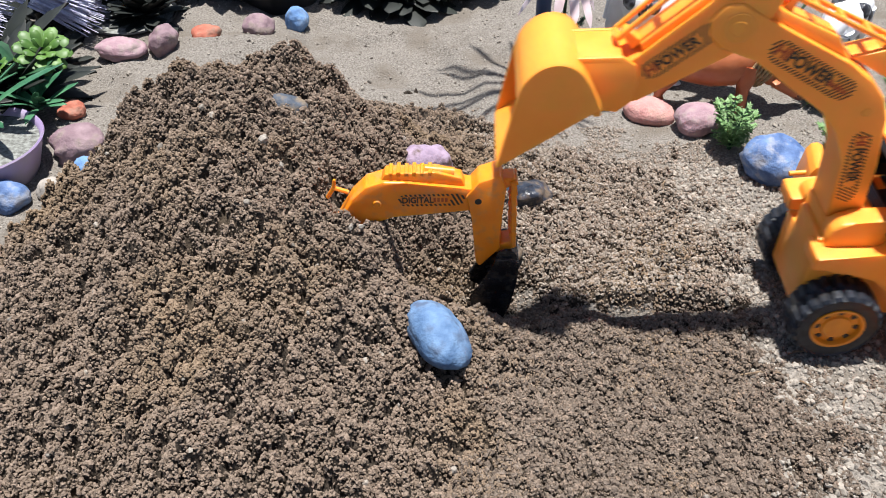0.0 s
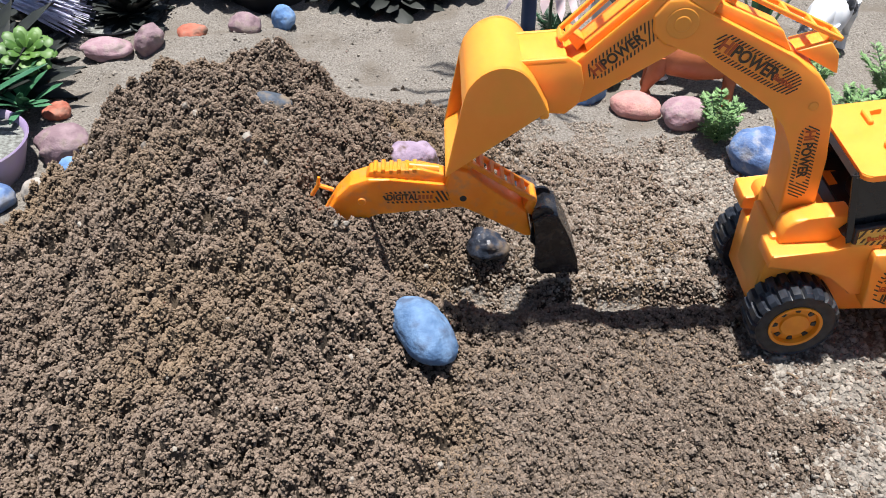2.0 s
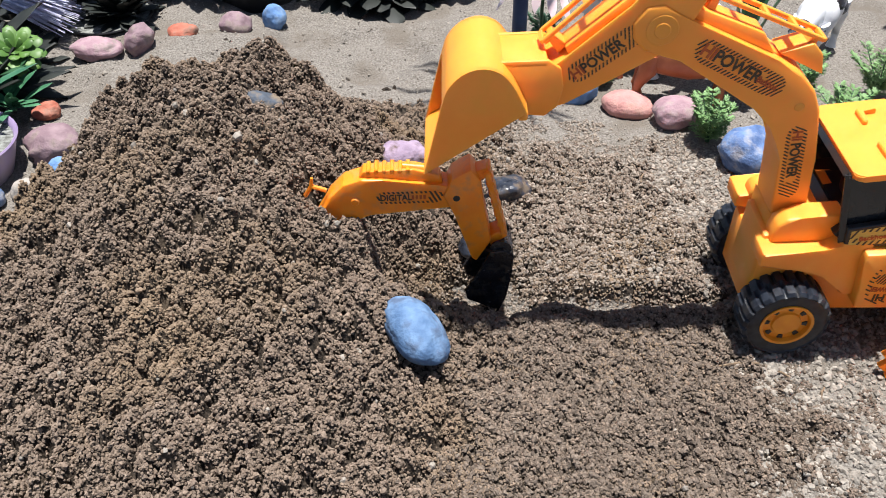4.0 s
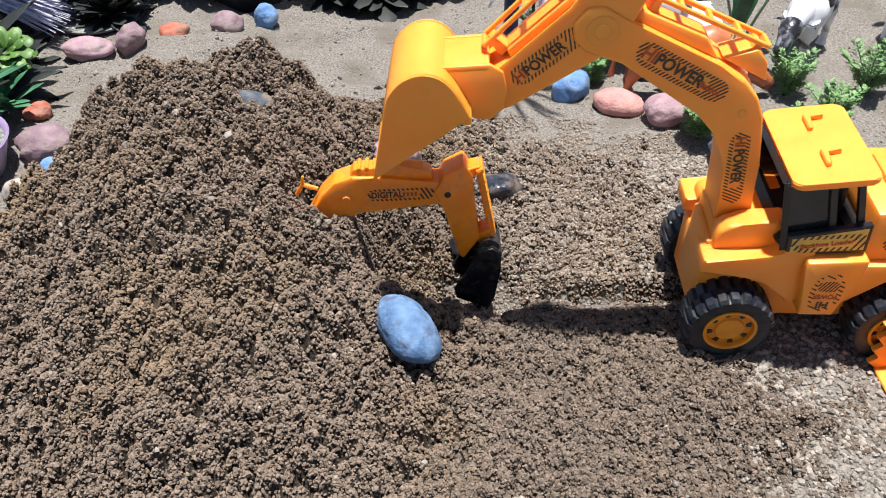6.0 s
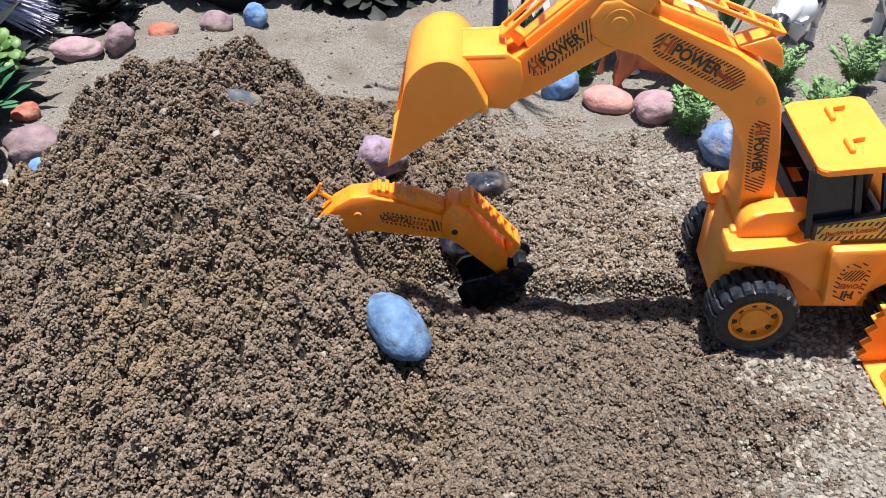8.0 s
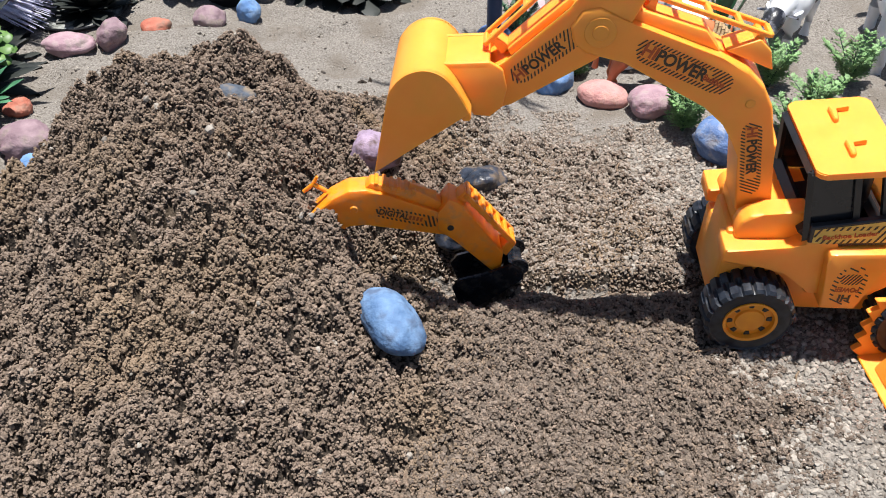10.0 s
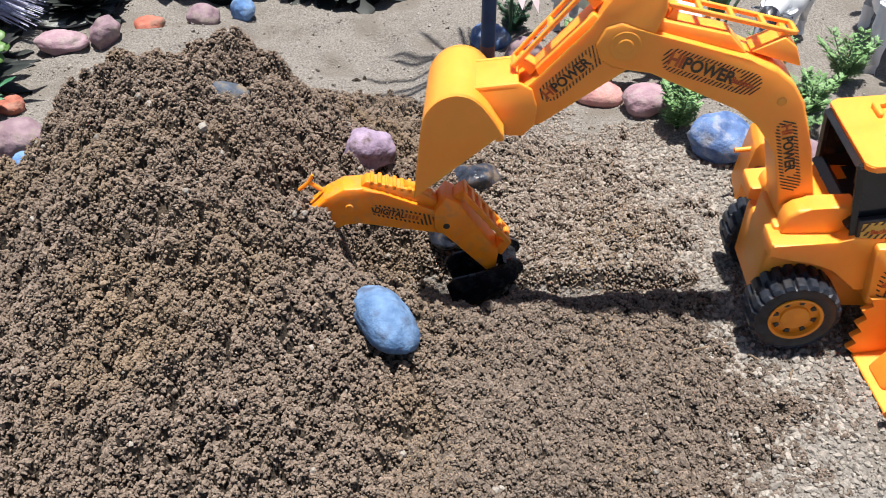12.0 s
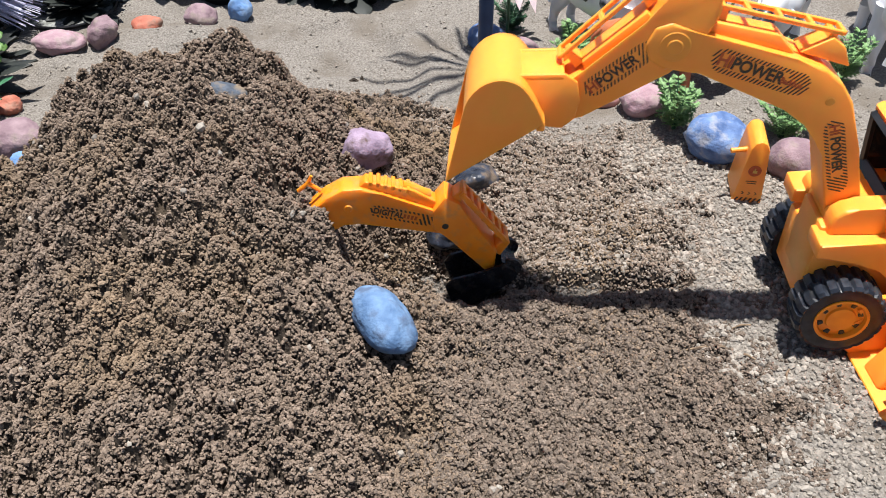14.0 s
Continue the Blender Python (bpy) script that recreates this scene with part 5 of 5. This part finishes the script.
# ---- twigs ----
for i, (x, y, a, l) in enumerate(((0.172, -0.108, 5, 0.026), (0.196, -0.112, -30, 0.010), (0.215, -0.125, 60, 0.008), (0.20, -0.09, 12, 0.012), (0.085, -0.03, 40, 0.007), (0.155, 0.066, 70, 0.011), (0.12, 0.03, 10, 0.008))):
    bm = bmesh.new()
    z = surface(x, y)
    tube(bm, [(-l / 2, 0, 0.0008), (0, 0.0008, 0.0014), (l / 2, 0, 0.0008)], [0.0004, 0.0007, 0.0004], 6)
    tagged(part("twig", bm, M_TWIG, at=pose(x, y, z + 0.0004, 0, 0, a)), "small dry twig lying on the sand", "twig", "twigs")


# ---- what moves ----
def motions():
    # seconds, along, boom turn, stick turn, across, heading, lean
    drive = [
        (0.0, 0.2153, -0.6, 3.1, 0.0105, -2.2, 1.8), (0.5, 0.1731, -0.6, 5.1, 0.0065, -2.9, 2.8), (1.0, 0.1891, 1.2, 5.5, 0.0074, -3.0, 2.7),
        (1.5, 0.2088, 0.8, 4.4, 0.0080, -1.2, 1.7), (2.0, 0.1962, -0.8, 3.9, 0.0042, 0.0, 0.3), (2.5, 0.2005, 2.3, 6.0, 0.0057, -2.9, 0.2),
        (3.0, 0.2069, 2.5, 5.3, 0.0055, -1.9, 0.5), (3.2, 0.2104, 1.7, 3.8, 0.0055, -1.8, 0.7), (5.3, 0.1704, 1.9, 1.9, -0.0006, 0.1, 1.0),
        (5.5, 0.1758, 3.1, 2.4, -0.0016, -0.2, 1.0), (6.0, 0.1719, 0.1, 4.7, 0.0003, -2.8, 2.3), (6.5, 0.1531, 0.1, 3.2, 0.0006, -2.6, 0.0),
        (7.0, 0.1595, 4.5, 7.0, -0.0029, -0.1, -0.9), (7.5, 0.1767, 7.0, 5.0, -0.0023, -0.3, -0.1), (8.0, 0.1918, 2.5, 2.8, 0.0, -3.6, -0.2),
        (8.2, 0.1786, 1.6, 0.8, -0.0007, -1.2, 0.8), (10.5, 0.1987, 6.3, 4.9, -0.0034, -6.7, 1.4), (11.0, 0.2037, 6.0, 5.0, -0.0036, -5.6, 1.0),
        (11.5, 0.2067, 8.2, 5.4, -0.0044, -5.5, 0.4), (12.0, 0.2189, 12.0, 9.0, -0.0062, -5.8, -0.6), (12.5, 0.2345, 11.8, 6.5, -0.0103, -5.4, -2.1),
        (13.0, 0.2184, 12.1, 8.3, -0.0115, -4.5, -1.3), (13.5, 0.2321, 16.5, 6.1, -0.0123, -4.7, -2.8), (14.0, 0.2447, 12.7, 3.6, -0.0106, -6.6, -2.0),
    ]
    walk(excavator, [(t, pose(x, -0.0625 + dy, 0.0, lean, 0, yaw)) for t, x, b, s, dy, yaw, lean in drive])
    walk(BOOM, [(t, pose(*PIVOT, 0, -b, 0)) for t, x, b, s, dy, yaw, lean in drive])

    def knee(b):
        return PIVOT + Matrix.Rotation(radians(-b), 3, "Y") @ (KNEE - PIVOT)

    walk(STICK, [(t, pose(*knee(b), 0, -s, 0)) for t, x, b, s, dy, yaw, lean in drive])
    walk(BUCKET, [(t, pose(*knee(b), 0, -s, 0)) for t, x, b, s, dy, yaw, lean in drive])
    for w, wx, wy in WHEELS:
        rows = []
        for (t0, x0, *_), (t1, x1, *_) in zip(drive, drive[1:]):
            for k in (0, 0.5):
                rows.append((t0 + (t1 - t0) * k, x0 + (x1 - x0) * k))
        rows.append((drive[-1][0], drive[-1][1]))
        walk(w, [(t, pose(wx, wy, 0.0248, 0, math.degrees((x - drive[0][1]) / 0.0238), 0)) for t, x in rows])
    # seconds, pin x, pin z, boom turn, stick angle from upright, bucket turn
    dig = [
        (0.0, 0.0190, 0.0770, 0.5, 14, -2), (0.5, 0.0190, 0.0770, 0.5, 27, -4), (1.0, 0.0190, 0.0770, 0.5, 24, -2), (1.5, 0.0195, 0.0765, 0, 15, 0), (1.8, 0.0190, 0.0760, 0, 15, 0),
        (2.0, 0.0190, 0.0760, 0, 67, 28), (2.2, 0.0190, 0.0760, 0, 34, -2), (2.5, 0.0190, 0.0760, 0, 33, -4), (3.0, 0.0200, 0.0750, 0, 31, -4), (3.2, 0.0200, 0.0750, 0, 30, -3), (5.3, 0.0200, 0.0770, 1, 23, 0),
        (5.5, 0.0210, 0.0750, 1, 23, 0), (6.0, 0.0200, 0.0770, 1, 23, 0), (6.5, 0.0180, 0.0780, 1, 22, 0), (7.0, 0.0220, 0.0710, -3, 27, 0), (7.5, 0.0270, 0.0610, -7.3, 43.6, -28),
        (8.0, 0.0300, 0.0490, -15.5, 52, -46), (8.2, 0.0300, 0.0485, -16.5, 52, -46), (10.5, 0.0310, 0.0480, -17, 50, -46), (14.0, 0.0325, 0.0478, -16.5, 49, -46),
    ]
    walk(D_BOOM, [(t, pose(x, DIG.y, z, 0, -b, 0)) for t, x, z, b, a, k in dig])
    walk(D_STICK, [(t, pose(x, DIG.y, z, 0, -a, 0)) for t, x, z, b, a, k in dig])
    walk(D_BUCKET, [(t, pose(x + 0.043 * math.sin(radians(a)), DIG.y, z - 0.043 * math.cos(radians(a)), 0, -k, 0)) for t, x, z, b, a, k in dig])
    rest = lilac_stone.matrix_basis.copy()
    up = pose(-0.002, -0.003, 0.003) @ rest @ pose(0, 0, 0, 25, 15, 0)
    walk(lilac_stone, [(0.0, rest), (6.9, rest), (8.0, up), (14.0, up)])


motions()
